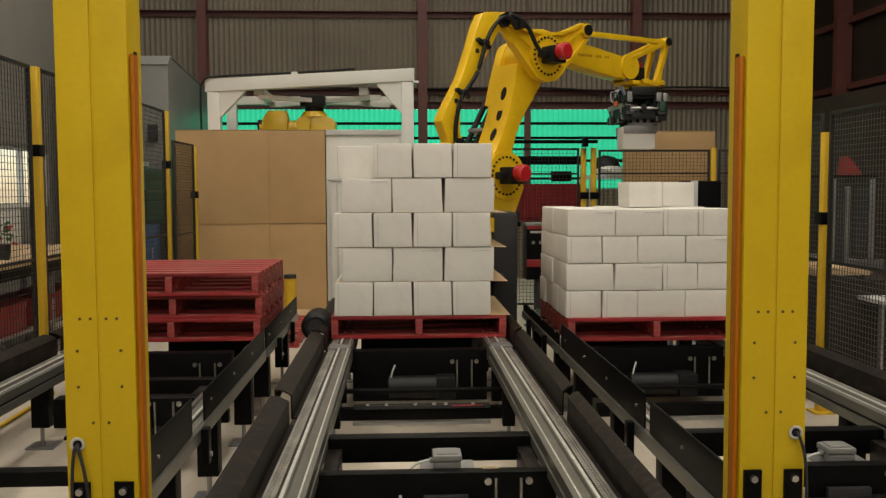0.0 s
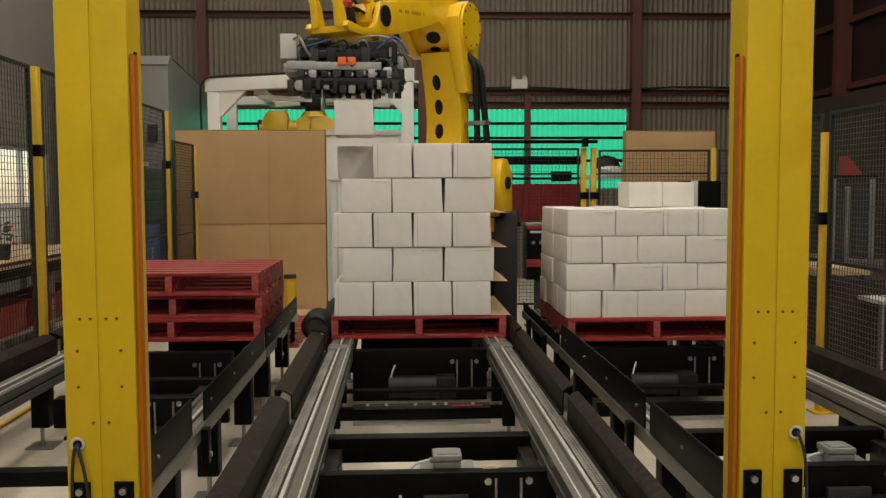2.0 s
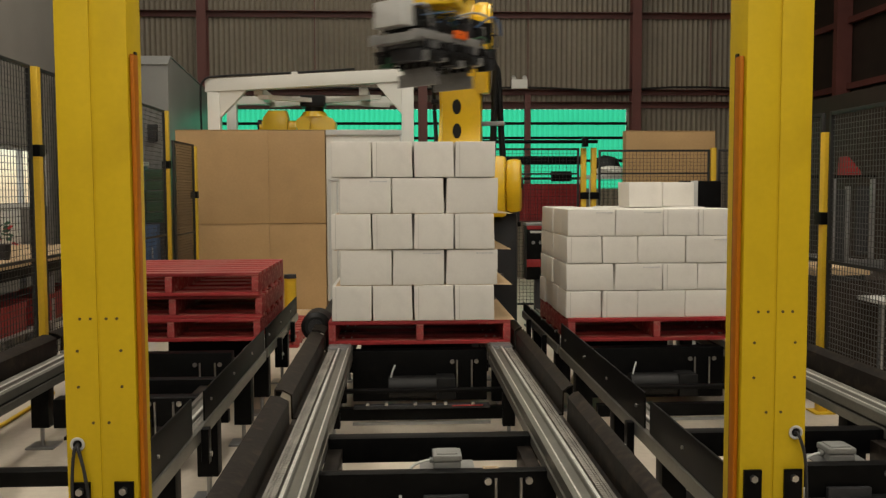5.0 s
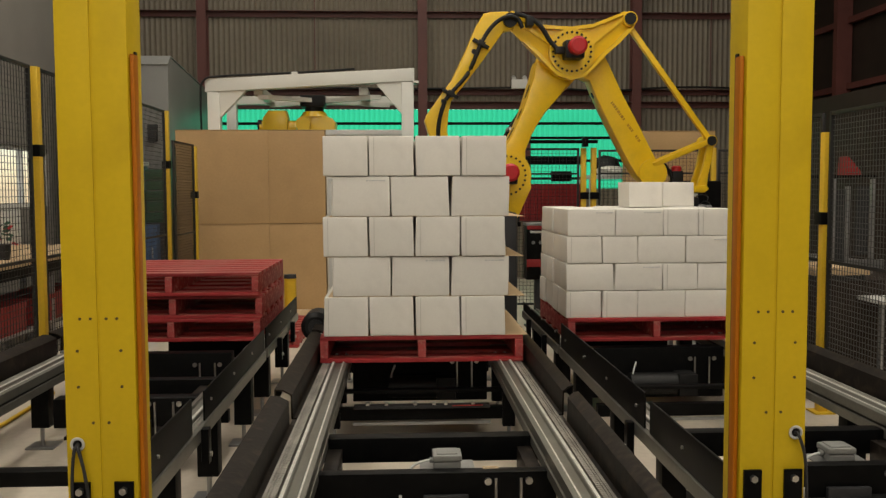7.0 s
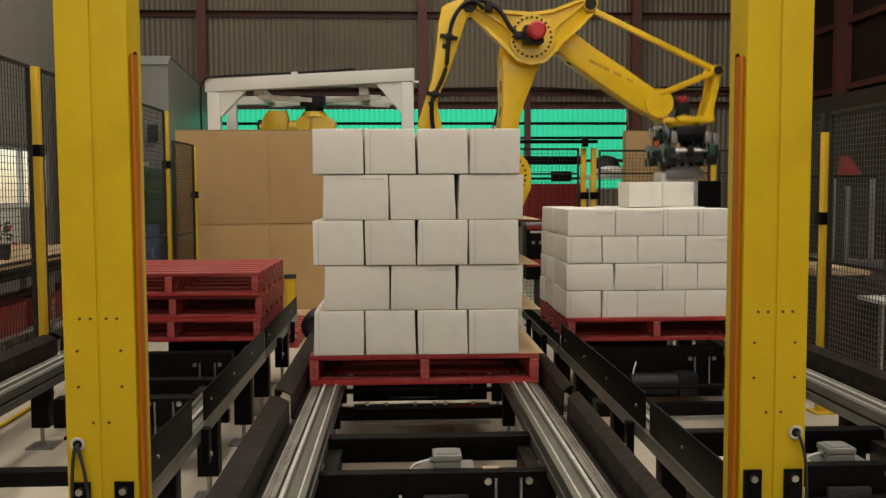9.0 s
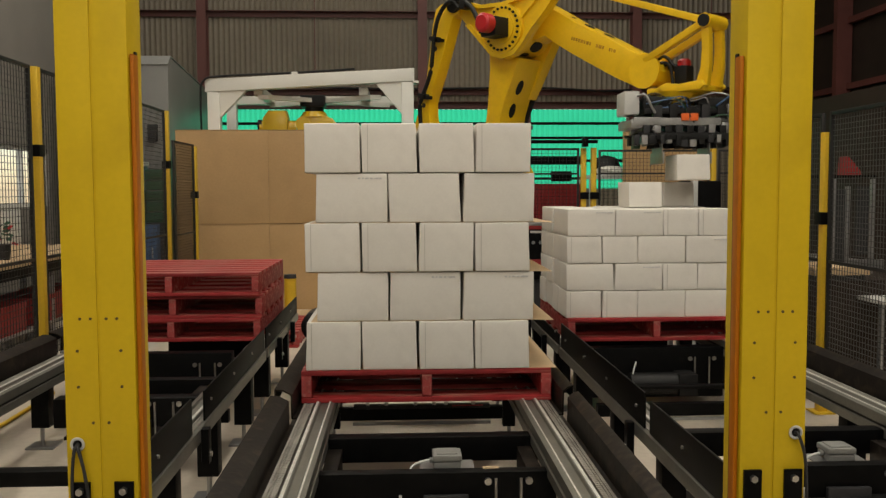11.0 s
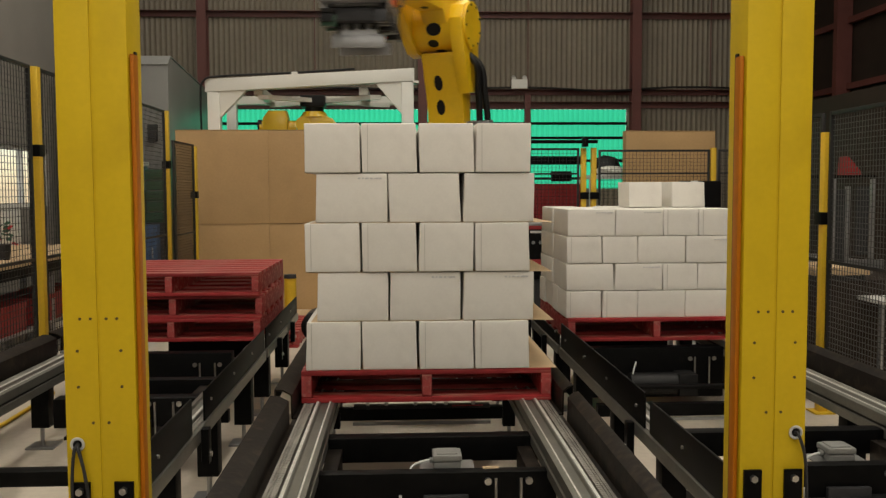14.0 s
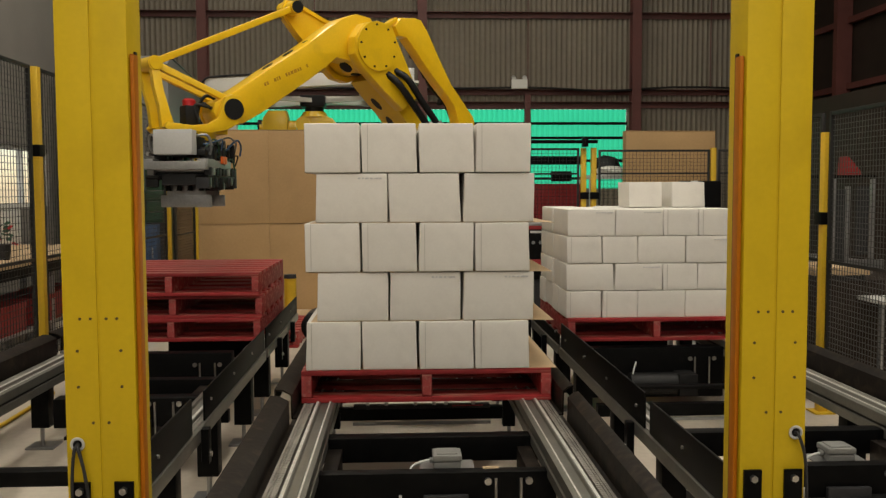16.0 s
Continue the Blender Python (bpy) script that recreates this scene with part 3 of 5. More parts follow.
for layer in range(5):
    z = RAIL + 0.150 + layer * 0.2285 + 0.002
    off = -0.040 if layer != 4 else -0.034
    if layer % 2 == 0:
        for c in range(4):
            for r in range(3):
                x = CX + off + (c - 1.5) * 0.2612 + rc.uniform(-0.0018, 0.0018)
                y = PY0 + 0.002 + 0.167 + r * 0.336 + rc.uniform(-0.006, 0.004)
                m = pose(x, y, z, 0, 0, rc.uniform(-0.6, 0.6))
                o = carton(KA, False, m, "white cardboard carton, short end facing out", "cartons of the finished stack", r == 0)
                if layer == 4 and c == 0 and r == 0:
                    FILL = (o, m)
                    tagged(o, "white cardboard carton lowered into the top layer")
                else:
                    MOVING.append((o, m))
    else:
        for c in range(3):
            for r in range(4):
                m = pose(CX - 0.004 + (c - 1) * 0.3385 + rc.uniform(-0.0015, 0.0015), PY0 + 0.004 + 0.131 + r * 0.264 + rc.uniform(-0.005, 0.004), z, 0, 0, rc.uniform(-0.6, 0.6))
                MOVING.append((carton(KA, True, m, "white cardboard carton, long side facing out", "cartons of the finished stack", r == 0), m))


def slip_sheet(z, dx, sx, droop):
    bm = B()
    box(bm, -sx, sx, 0, 1.06, 0, 0.0016)
    bmesh.ops.subdivide_edges(bm, edges=[e for e in bm.edges if e.calc_length() > 0.5], cuts=7, use_grid_fill=True)
    for v in bm.verts:
        e_ = max(0.0, abs(v.co.x) - 0.5)
        v.co.z -= e_ * e_ * droop
    o = thing("slip_sheet", bm, SHEET, "kraft cardboard slip sheet between carton layers", "slip sheet", "slip sheets of the stack")
    m = pose(CX + dx, PY0 + 0.012, z)
    o.matrix_basis = m
    MOVING.append((o, m))


for k, dx in ((0, 0.045), (1, 0.03), (2, 0.022), (3, 0.03)):
    slip_sheet(RAIL + 0.1503 + k * 0.2285, dx, 0.565, 0.8 if k else 0.0)
MOVING.append((pal, pose(CX, PY0, RAIL)))

hB = 0.1775
wB, dB = 0.2330, 0.3155
for layer in range(4):
    z = RAIL + 0.1505 + layer * hB
    x, y0 = RX - 0.588 + rc.uniform(-0.004, 0.004), RY + 0.025
    # front row across, then the cartons behind it, turned by quarters so that the rows fill the pallet's depth
    runs = [False, False, True, True] if layer % 2 == 0 else [True, True, False, False]
    for i, lw in enumerate(runs):
        w_ = dB if lw else wB
        yy = y0
        for row in range(4):
            across = lw if row % 2 == 0 else not lw
            ww, dd = (dB, wB) if across else (wB, dB)
            if not (across and not lw and i % 2):
                cx_ = x + (ww / 2 if i % 2 == 0 else w_ - ww / 2)
                jog = rc.uniform(-0.006, 0.010) if row else rc.uniform(-0.003, 0.003)
                carton(KB, across, pose(cx_ + (jog if i == 0 else 0.0), yy + dd / 2 + rc.uniform(-0.006, 0.006), z, 0, 0, rc.uniform(-0.7, 0.7)), "white cardboard carton on the part-built stack", "cartons of the part-built stack", row == 0)
            yy += dd
        x += w_
ZT = RAIL + 0.1505 + 4 * hB
for x, y in ((1.682, 6.26), (2.022, 6.607)):
    carton(KB, False, pose(x, y, ZT), "white cardboard carton started on the next layer", "cartons of the part-built stack", False)
LAID = carton(KB, False, pose(0, 0, 0), "white cardboard carton carried and set down by the robot", "cartons of the part-built stack", False)


# ---- safety fences ----
def wires(axis, a0, a1, z0, z1, at, pitch=0.042, r=0.0018):
    """Welded wire mesh in an upright plane: along x at a given y, or along y at a given x."""
    vs, fs = [], []

    def bar(p, q):
        k = len(vs)
        (x0, y0, zz0), (x1, y1, zz1) = p, q
        x0, x1, y0, y1, zz0, zz1 = min(x0, x1) - r, max(x0, x1) + r, min(y0, y1) - r, max(y0, y1) + r, min(zz0, zz1) - r, max(zz0, zz1) + r
        vs.extend(((x0, y0, zz0), (x1, y0, zz0), (x1, y1, zz0), (x0, y1, zz0), (x0, y0, zz1), (x1, y0, zz1), (x1, y1, zz1), (x0, y1, zz1)))
        for f in ((0, 3, 2, 1), (4, 5, 6, 7), (0, 1, 5, 4), (1, 2, 6, 5), (2, 3, 7, 6), (3, 0, 4, 7)):
            fs.append(tuple(k + i for i in f))

    def P(a, z, o=0.0):
        return (a, at + o, z) if axis == "x" else (at + o, a, z)
    n = int((a1 - a0) / pitch)
    for i in range(n + 1):
        a = a0 + (a1 - a0) * i / max(n, 1)
        bar(P(a, z0), P(a, z1))
    n = int((z1 - z0) / pitch)
    for i in range(n + 1):
        z = z0 + (z1 - z0) * i / max(n, 1)
        bar(P(a0, z, 0.004), P(a1, z, 0.004))
    me = bpy.data.meshes.new("wire_mesh")
    me.from_pydata(vs, [], fs)
    me.materials.append(MESHM)
    return me


def fence(axis, at, spans, label, posts, tall, mid=None, pitch=0.042, wire=None):
    """Safety fence: yellow posts at the listed places, framed mesh panels over the spans (a0, a1, z1)."""
    f = empty("safety_fence", label, "fence", None, "safety fences")

    def bx(a0, a1, t0, t1, z0, z1):
        return box(B(), a0, a1, at + t0, at + t1, z0, z1, 0.003) if axis == "x" else box(B(), at + t0, at + t1, a0, a1, z0, z1, 0.003)
    for p in posts:
        part("post", bx(p - 0.03, p + 0.03, -0.03, 0.03, 0.0, tall), FENCE_Y, f, "yellow fence post")
        part("base_plate", bx(p - 0.07, p + 0.07, -0.07, 0.07, 0.0, 0.012), FENCE_Y, f)
        part("bracket", bx(p - 0.034, p + 0.06, -0.045, 0.034, tall - 0.60, tall - 0.52), BLACK, f)
    for a0, a1, z1 in spans:
        for q0, q1, zz0, zz1 in ((a0, a0 + 0.025, 0.12, z1), (a1 - 0.025, a1, 0.12, z1), (a0 + 0.025, a1 - 0.025, 0.12, 0.145), (a0 + 0.025, a1 - 0.025, z1 - 0.025, z1)):
            part("panel_frame", bx(q0, q1, -0.012, 0.012, zz0, zz1), MESHM, f)
        if mid:
            part("panel_frame", bx(a0 + 0.025, a1 - 0.025, -0.01, 0.01, mid, mid + 0.02), MESHM, f)
        ob = part("wire_mesh", wires(axis, a0 + 0.02, a1 - 0.02, 0.14, z1 - 0.02, at, pitch), None, f)
        tagged(ob, kind="stuff")
        if wire:
            ob.data.materials[0] = wire
    return f


fence("y", -2.45, ((4.3, 6.10, 2.32), (6.26, 9.48, 2.32)), "black mesh safety fence with yellow posts", (6.19, 9.56), 2.32, 1.02)
fence("y", -2.40, ((9.62, 10.55, 2.02),), "low black mesh fence with yellow posts", (10.6,), 2.0, 1.0, 0.03)
fence("x", 10.5, ((0.95, 2.10, 1.97), (2.33, 3.66, 1.95), (3.76, 4.9, 1.95)), "black mesh fence across the back of the cell", (2.15, 2.27, 3.70), 1.97, 1.66)
fence("y", 2.78, ((2.6, 5.70, 1.98), (5.80, 7.2, 1.98)), "wire mesh fence beside the last lane", (5.75,), 1.85, 1.0, 0.034, WIRE)
bm = B()
box(bm, 0.6, 2.3, 10.40, 10.44, 2.02, 2.06, 0.004)
box(bm, 2.12, 2.18, 10.36, 10.47, 1.98, 2.09, 0.006)
thing("cable_rail", bm, BLACK, "black overhead cable rail fixed to the fence", "rail")
bm = B()
box(bm, 0.9, 2.2, 10.60, 10.66, 1.78, 1.88, 0.004)
box(bm, 0.9, 2.2, 10.60, 10.64, 1.60, 1.63, 0.004)
box(bm, 1.78, 2.02, 10.52, 10.62, 1.58, 1.70, 0.015)
thing("sensor_bar", bm, BLACK, "black sensor bar with a camera block", "sensor")
bm = corrugated(1.0, 2.22, 1.12, 1.555, 11.0, 0.075, 0.02)
box(bm, 1.0, 2.22, 11.0, 11.03, 1.10, 1.13)
rs = thing("red_screen", bm, REDP, "red ribbed screen panel behind the fence", "screen")
for x in (1.0, 2.18):
    part("leg", box(B(), x, x + 0.04, 11.01, 11.05, 0.0, 1.10, 0.003), BLACK, rs)

cs = empty("control_station", "black control box with red strip on a stand", "control box", pose(1.34, 9.5, 0))
part("stand", box(B(), 0.10, 0.20, 0.06, 0.16, 0.012, 0.52, 0.004), DGREY, cs)
part("base_plate", box(B(), 0.0, 0.30, 0.0, 0.22, 0.0, 0.012, 0.003), DGREY, cs)
part("body", box(B(), 0.0, 0.32, 0.0, 0.22, 0.52, 1.10, 0.008), BLACK, cs)
part("strip", box(B(), 0.0, 0.32, -0.006, 0.0, 0.66, 0.74, 0.002), REDP, cs, "red front strip")
part("strip", box(B(), 0.0, 0.32, -0.006, 0.0, 1.06, 1.10, 0.002), REDP, cs, "red front strip")
part("nameplate", box(B(), 0.04, 0.16, -0.006, 0.0, 1.02, 1.045, 0.002), LGREY, cs, "pale nameplate")
part("lid", box(B(), -0.01, 0.33, -0.01, 0.23, 1.10, 1.13, 0.006), STEEL, cs)
for x in (0.05, 0.13, 0.21):
    part("button", rod(B(), (x + 0.02, -0.002, 0.92), (x + 0.02, -0.018, 0.92), 0.018, 14), STEEL, cs)
vu = empty("valve_unit", "grey valve rack on a thin steel stand", "valve rack", pose(0.98, 9.3, 0))
part("stand", box(B(), 0.08, 0.13, 0.05, 0.10, 0.012, 1.10, 0.004), DGREY, vu)
part("base_plate", box(B(), 0.0, 0.21, 0.0, 0.15, 0.0, 0.012, 0.003), DGREY, vu)
part("rack", box(B(), -0.06, 0.27, 0.0, 0.12, 1.10, 1.15, 0.004), BLACK, vu)
for k in range(6):
    part("valve", box(B(), -0.05 + 0.053 * k, -0.01 + 0.053 * k, 0.0, 0.10, 1.15, 1.25 + 0.02 * (k % 2), 0.004), (LGREY, STEEL, DGREY)[k % 3], vu)

# ---- bulk cardboard, left and right of the robot ----
def bulk_box(x0, x1, y0, y1, z0, z1, label):
    o = empty("bulk_box", label, "cardboard box", None, "tall cardboard bulk boxes")
    bm = box(B(), x0, x1, y0, y1, z0, z1 - 0.012, 0.004)
    bmesh.ops.subdivide_edges(bm, edges=[e for e in bm.edges if e.calc_length() > 0.5], cuts=5, use_grid_fill=True)
    for v in bm.verts:
        if v.co.y < y0 + 0.02:
            u, w = (v.co.x - x0) / (x1 - x0), (v.co.z - z0) / (z1 - z0)
            v.co.y += 0.012 * math.sin(math.pi * u) * math.sin(math.pi * w) * (1 if x0 < -2 else -1)
    part("body", bm, BROWN, o)
    part("lid_flap", box(B(), x0 - 0.002, x1 + 0.002, y0 - 0.002, y1 + 0.002, z1 - 0.010, z1, 0.002), BROWN, o)
    return o


for x0, x1 in ((-2.76, -1.6335), (-1.6315, -0.935)):
    bulk_box(x0, x1, 11.2, 12.0, 0.0, 1.072, "large plain brown cardboard bulk box on the floor")
    bulk_box(x0, x1, 11.2, 12.0, 1.078, 2.235, "large plain brown cardboard bulk box stacked on another")
bulk_box(2.78, 3.90, 11.0, 11.16, 0.0, 1.2, "bundle of brown cardboard sheets behind the fence")
bulk_box(2.78, 3.90, 11.0, 11.16, 1.205, 2.205, "brown cardboard sheet bundle standing behind the fence")
thing("board", box(B(), -1.25, -0.75, 10.2, 10.7, 0.0, 0.06, 0.004), SHEET, "pale flat board lying on the floor", "board")

# ---- white machine panel and gantry with a hanging robot ----
e = empty("white_enclosure", "white machine enclosure with grey framed panels", "enclosure", pose(0, 11.25, 0))
part("panel", box(B(), -0.925, 0.02, 0.0, 0.05, 0.1, 2.17, 0.004), WHITE, e)
for x0, x1, z0, z1 in ((-0.925, 0.02, 2.17, 2.235), (-0.01, 0.02, 0.1, 2.17), (-0.90, -0.865, 0.1, 1.62), (-0.90, 0.02, 1.60, 1.63)):
    part("frame", box(B(), x0, x1, -0.03, 0.0, z0, z1, 0.004), LGREY, e)
part("frame", box(B(), -0.80, -0.78, -0.02, 0.0, 0.1, 1.58, 0.003), LGREY, e)
part("side_panel", box(B(), -0.925, -0.88, 0.05, 1.0, 0.1, 2.2, 0.004), WHITE, e)

g = empty("gantry", "white welded steel gantry frame over the machine", "gantry", pose(0, 12.0, 0))
bm = B()
prism(bm, [(-2.56, 2.78), (0.19, 2.93), (0.19, 3.10), (-2.56, 2.95)], 0.0, 0.16, "y", 0.01)
part("beam", bm, WHITE, g)
bm = B()
prism(bm, [(-2.4, 2.74), (0.1, 2.74), (0.1, 2.86), (-2.4, 2.86)], 1.3, 1.44, "y", 0.01)
part("beam", bm, WHITE, g)
for x in (-2.53, 0.02):
    part("post", box(B(), x, x + 0.16, 0.0, 0.16, 0.0, 2.78 if x < 0 else 2.92, 0.008), WHITE, g)
    part("post", box(B(), x, x + 0.14, 1.3, 1.44, 0.0, 2.74, 0.008), WHITE, g)
    part("base_plate", box(B(), x - 0.05, x + 0.21, -0.05, 0.21, 0.0, 0.02, 0.003), WHITE, g)
part("gusset", prism(B(), [(-2.37, 2.79), (-2.02, 2.81), (-2.37, 2.45)], 0.03, 0.05), WHITE, g)
part("gusset", prism(B(), [(-2.37, 2.79), (-2.02, 2.81), (-2.37, 2.45)], 0.11, 0.13), WHITE, g)
part("gusset", prism(B(), [(0.02, 2.92), (-0.33, 2.91), (0.02, 2.5)], 0.03, 0.05), WHITE, g)
part("gusset", prism(B(), [(0.02, 2.92), (-0.33, 2.91), (0.02, 2.5)], 0.11, 0.13), WHITE, g)
for x in (-1.95, -0.55):
    part("cross_member", box(B(), x, x + 0.12, 0.16, 1.3, 2.76, 2.86, 0.006), WHITE, g)
part("cross_member", prism(B(), [(-1.9, 0.16), (-1.75, 0.16), (-0.15, 1.3), (-0.3, 1.3)], 2.70, 2.76, "z"), WHITE, g)
part("cross_member", prism(B(), [(-0.4, 0.16), (-0.25, 0.16), (-1.75, 1.3), (-1.9, 1.3)], 2.70, 2.76, "z"), WHITE, g)
part("clip", box(B(), -1.43, -1.35, 0.02, 0.14, 3.0, 3.05, 0.006), WHITE, g)
part("lug", box(B(), 0.17, 0.25, -0.03, 0.17, 2.90, 2.93, 0.004), WHITE, g)
bm = B()
hose(bm, [(-2.60, -0.02, 2.0), (-2.61, -0.03, 2.7), (-2.56, -0.03, 2.93), (-2.3, 0.0, 2.99), (-1.4, 0.05, 3.04), (-0.6, 0.05, 3.09)], 0.014)
part("cable", bm, RUBBER, g, "black cable run")

h = empty("hanging_robot", "small yellow robot hung from the gantry", "industrial robot", pose(-1.20, 12.7, 0))
bm = B()
box(bm, -0.18, 0.16, -0.16, 0.16, 2.64, 2.80, 0.012)
rod(bm, (0, 0, 2.58), (0, 0, 2.64), 0.13, 24)
part("mount", bm, RUBBER, h, "black mounting plate")
bm = B()
rod(bm, (0, 0, 2.50), (0, 0, 2.58), 0.20, 28, 0.15)
prism(bm, [(-0.10, 2.14), (0.30, 2.14), (0.31, 2.42), (0.26, 2.48), (0.10, 2.54), (-0.12, 2.54), (-0.22, 2.46), (-0.20, 2.30)], -0.16, 0.16, "y", 0.03)
part("shoulder", bm, ROBOT, h)
part("shoulder_flange", rod(B(), (-0.14, -0.165, 2.40), (-0.14, -0.20, 2.40), 0.10, 28), ROBOT, h)
bm = B()
prism(bm, [(-0.70, 2.20), (-0.36, 2.20), (-0.35, 2.50), (-0.38, 2.59), (-0.62, 2.59), (-0.70, 2.48)], -0.16, 0.12, "y", 0.035)
rod(bm, (-0.75, 0, 2.36), (-0.24, 0, 2.36), 0.10, 20)
part("arm", bm, ROBOT, h)
part("arm_motor", rod(B(), (-0.78, -0.02, 2.40), (-0.72, -0.02, 2.40), 0.07, 18), RUBBER, h, "black motor cap")

# ---- grey machine, cabinets and bench on the left ----
m_ = empty("grey_machine", "tall grey sheet-metal machine with sloped top", "machine", pose(0, 0, 0))
part("body", prism(B(), [(11.8, 0.0), (14.6, 0.0), (14.6, 2.98), (11.95, 3.22), (11.8, 3.10)], -3.72, -2.98, "x", 0.02), GREYM, m_)
part("lid", prism(B(), [(11.79, 3.10), (11.945, 3.222), (14.60, 2.982), (14.60, 3.0), (11.94, 3.24), (11.78, 3.11)], -3.724, -2.976, "x", 0.004), GREYM, m_)
part("panel_joint", box(B(), -3.36, -3.345, 11.79, 11.80, 0.1, 3.05), BLACK, m_)
part("side_unit", box(B(), -4.2, -3.74, 11.6, 13.5, 0.0, 3.05, 0.02), GREYM, m_)
bm = B()
box(bm, -3.24, -3.12, 11.70, 11.80, 2.12, 2.34, 0.02)
part("hand_wheel_box", bm, DGREY, m_, "small dark control box")
c_ = empty("blue_cabinet", "blue steel workshop cabinet with double doors", "cabinet", pose(-3.42, 10.4, 0))
part("body", box(B(), 0.0, 0.62, 0.02, 0.5, 0.04, 1.10, 0.006), BLUE, c_)
part("upper_body", box(B(), 0.0, 0.40, 0.1, 0.5, 1.10, 1.78, 0.006), BLUE, c_)
for x in (0.005, 0.315):
    d_ = part("door", box(B(), x, x + 0.30, 0.0, 0.018, 0.10, 1.07, 0.004), BLUE, c_)
    part("handle", box(B(), x + 0.25, x + 0.265, -0.02, 0.0, 0.72, 0.84, 0.003), CHROME, d_, "chrome bar handle")
part("lid", box(B(), -0.02, 0.42, 0.08, 0.52, 1.78, 1.83, 0.008), WHITE, c_, "white plastic lid")
pb = empty("parts_bins", "column of dark green stacked parts bins", "parts bin", pose(-2.96, 10.55, 1.0))
part("stand", box(B(), 0.0, 0.2, 0.0, 0.3, -1.0, 0.118, 0.01), DGREY, pb)
for k in range(5):
    part("bin", box(B(), 0.012 * (k % 2), 0.2, 0.0, 0.3, 0.12 + k * 0.125, 0.235 + k * 0.125, 0.012), GREEN_D, pb)

b_ = empty("workbench", "steel workbench with pale top and lower shelf", "workbench", pose(-4.1, 6.9, 0))
part("top", box(B(), 0.0, 0.95, 0.0, 2.9, 0.86, 0.92, 0.005), SHEET, b_, "worn timber bench top")
part("apron", box(B(), 0.0, 0.93, 0.02, 2.88, 0.76, 0.86, 0.004), BLACK, b_)
part("shelf", box(B(), 0.03, 0.92, 0.05, 2.85, 0.28, 0.31, 0.004), STEEL, b_)
for x in (0.03, 0.86):
    for y in (0.03, 1.42, 2.82):
        part("leg", box(B(), x, x + 0.05, y, y + 0.05, 0.0, 0.76, 0.003), STEEL, b_)
part("back_panel", box(B(), 0.0, 0.03, 0.0, 2.9, 0.92, 1.30, 0.003), WHITE, b_)


def crate(x, y, z, w, d, hh):
    c = empty("crate", "red plastic crate on the bench shelf", "crate", pose(x, y, z), "red crates")
    t = 0.012
    part("base", box(B(), 0, w, 0, d, 0, t), REDP, c)
    for x0, x1, y0, y1 in ((0, t, 0, d), (w - t, w, 0, d), (t, w - t, 0, t), (t, w - t, d - t, d)):
        part("side", box(B(), x0, x1, y0, y1, t, hh, 0.002), REDP, c)
    part("rim", box(B(), -0.012, w + 0.012, -0.012, 0.0, hh - 0.04, hh, 0.004), REDP, c)
    part("rim", box(B(), w, w + 0.014, 0.0, d, hh - 0.04, hh, 0.004), REDP, c)
    return c


cr = crate(-3.62, 7.15, 0.312, 0.42, 0.60, 0.24)
copy_thing(cr, pose(-3.62, 7.95, 0.312))
copy_thing(cr, pose(-3.66, 8.75, 0.312))
bm = B()
rod(bm, (0, 0, 0), (0, 0, 0.13), 0.06, 16, 0.075)
pl = empty("potted_plant", "small potted plant with red flowers on the bench", "plant", pose(-3.32, 7.6, 0.921))
part("pot", bm, DGREY, pl)
rp = random.Random(2)
for k in range(26):
    bm = B()
    a, r0, zz = rp.uniform(0, 6.28), rp.uniform(0.0, 0.1), rp.uniform(0.13, 0.30)
    c0 = Vector((r0 * math.cos(a), r0 * math.sin(a), zz))
    t_ = Vector((math.cos(a + 1), math.sin(a + 1), rp.uniform(-0.3, 0.6))) * 0.06
    n_ = Vector((-t_.y, t_.x, 0.03)) * 0.5
    vv = [bm.verts.new(c0 + p) for p in (Vector((0, 0, 0)), t_ * 0.5 + n_, t_, t_ * 0.5 - n_)]
    bm.faces.new(vv)
    part("petal" if k % 3 == 0 else "leaf", bm, REDM if k % 3 == 0 else GREEN_D, pl)
bm = B()
rod(bm, (-1.15, 9.3, 0.0), (-1.15, 9.3, 0.58), 0.062, 20)
bl = thing("bollard", bm, FENCE_Y, "short yellow steel bollard with a dark cap", "bollard")
part("cap", rod(B(), (-1.15, 9.3, 0.58), (-1.15, 9.3, 0.62), 0.067, 20, 0.06), DGREY, bl, "dark cap")

# ---- benches and machines at the back and on the right ----
w_ = empty("workbench", "grey steel bench with black bags behind the fence", "workbench", pose(2.42, 11.4, 0))
part("top", box(B(), 0.0, 0.9, 0.0, 0.7, 1.62, 1.67, 0.005), LGREY, w_)
for x in (0.0, 0.84):
    part("leg", box(B(), x, x + 0.06, 0.0, 0.06, 0.0, 1.62, 0.004), LGREY, w_)
    part("leg", box(B(), x, x + 0.06, 0.64, 0.70, 0.0, 1.62, 0.004), LGREY, w_)
bm = B()
bmesh.ops.create_icosphere(bm, subdivisions=3, radius=0.2)
for v in bm.verts:
    v.co = Vector((v.co.x * 1.0, v.co.y * 0.8, max(-0.1, v.co.z * 0.75))) * (1 + 0.2 * noise.noise(v.co * 7))
bag = thing("black_bag", bm, RUBBER, "crumpled black bag on the grey bench", "bag")
bag.location = (2.68, 11.6, 1.77)
bm = B()
bmesh.ops.create_icosphere(bm, subdivisions=3, radius=0.16)
for v in bm.verts:
    v.co = Vector((v.co.x * 1.2, v.co.y * 0.7, max(-0.05, v.co.z * 0.4))) * (1 + 0.25 * noise.noise(v.co * 9))
bag = thing("white_cloth", bm, WHITE, "crumpled white cloth on the grey bench", "cloth")
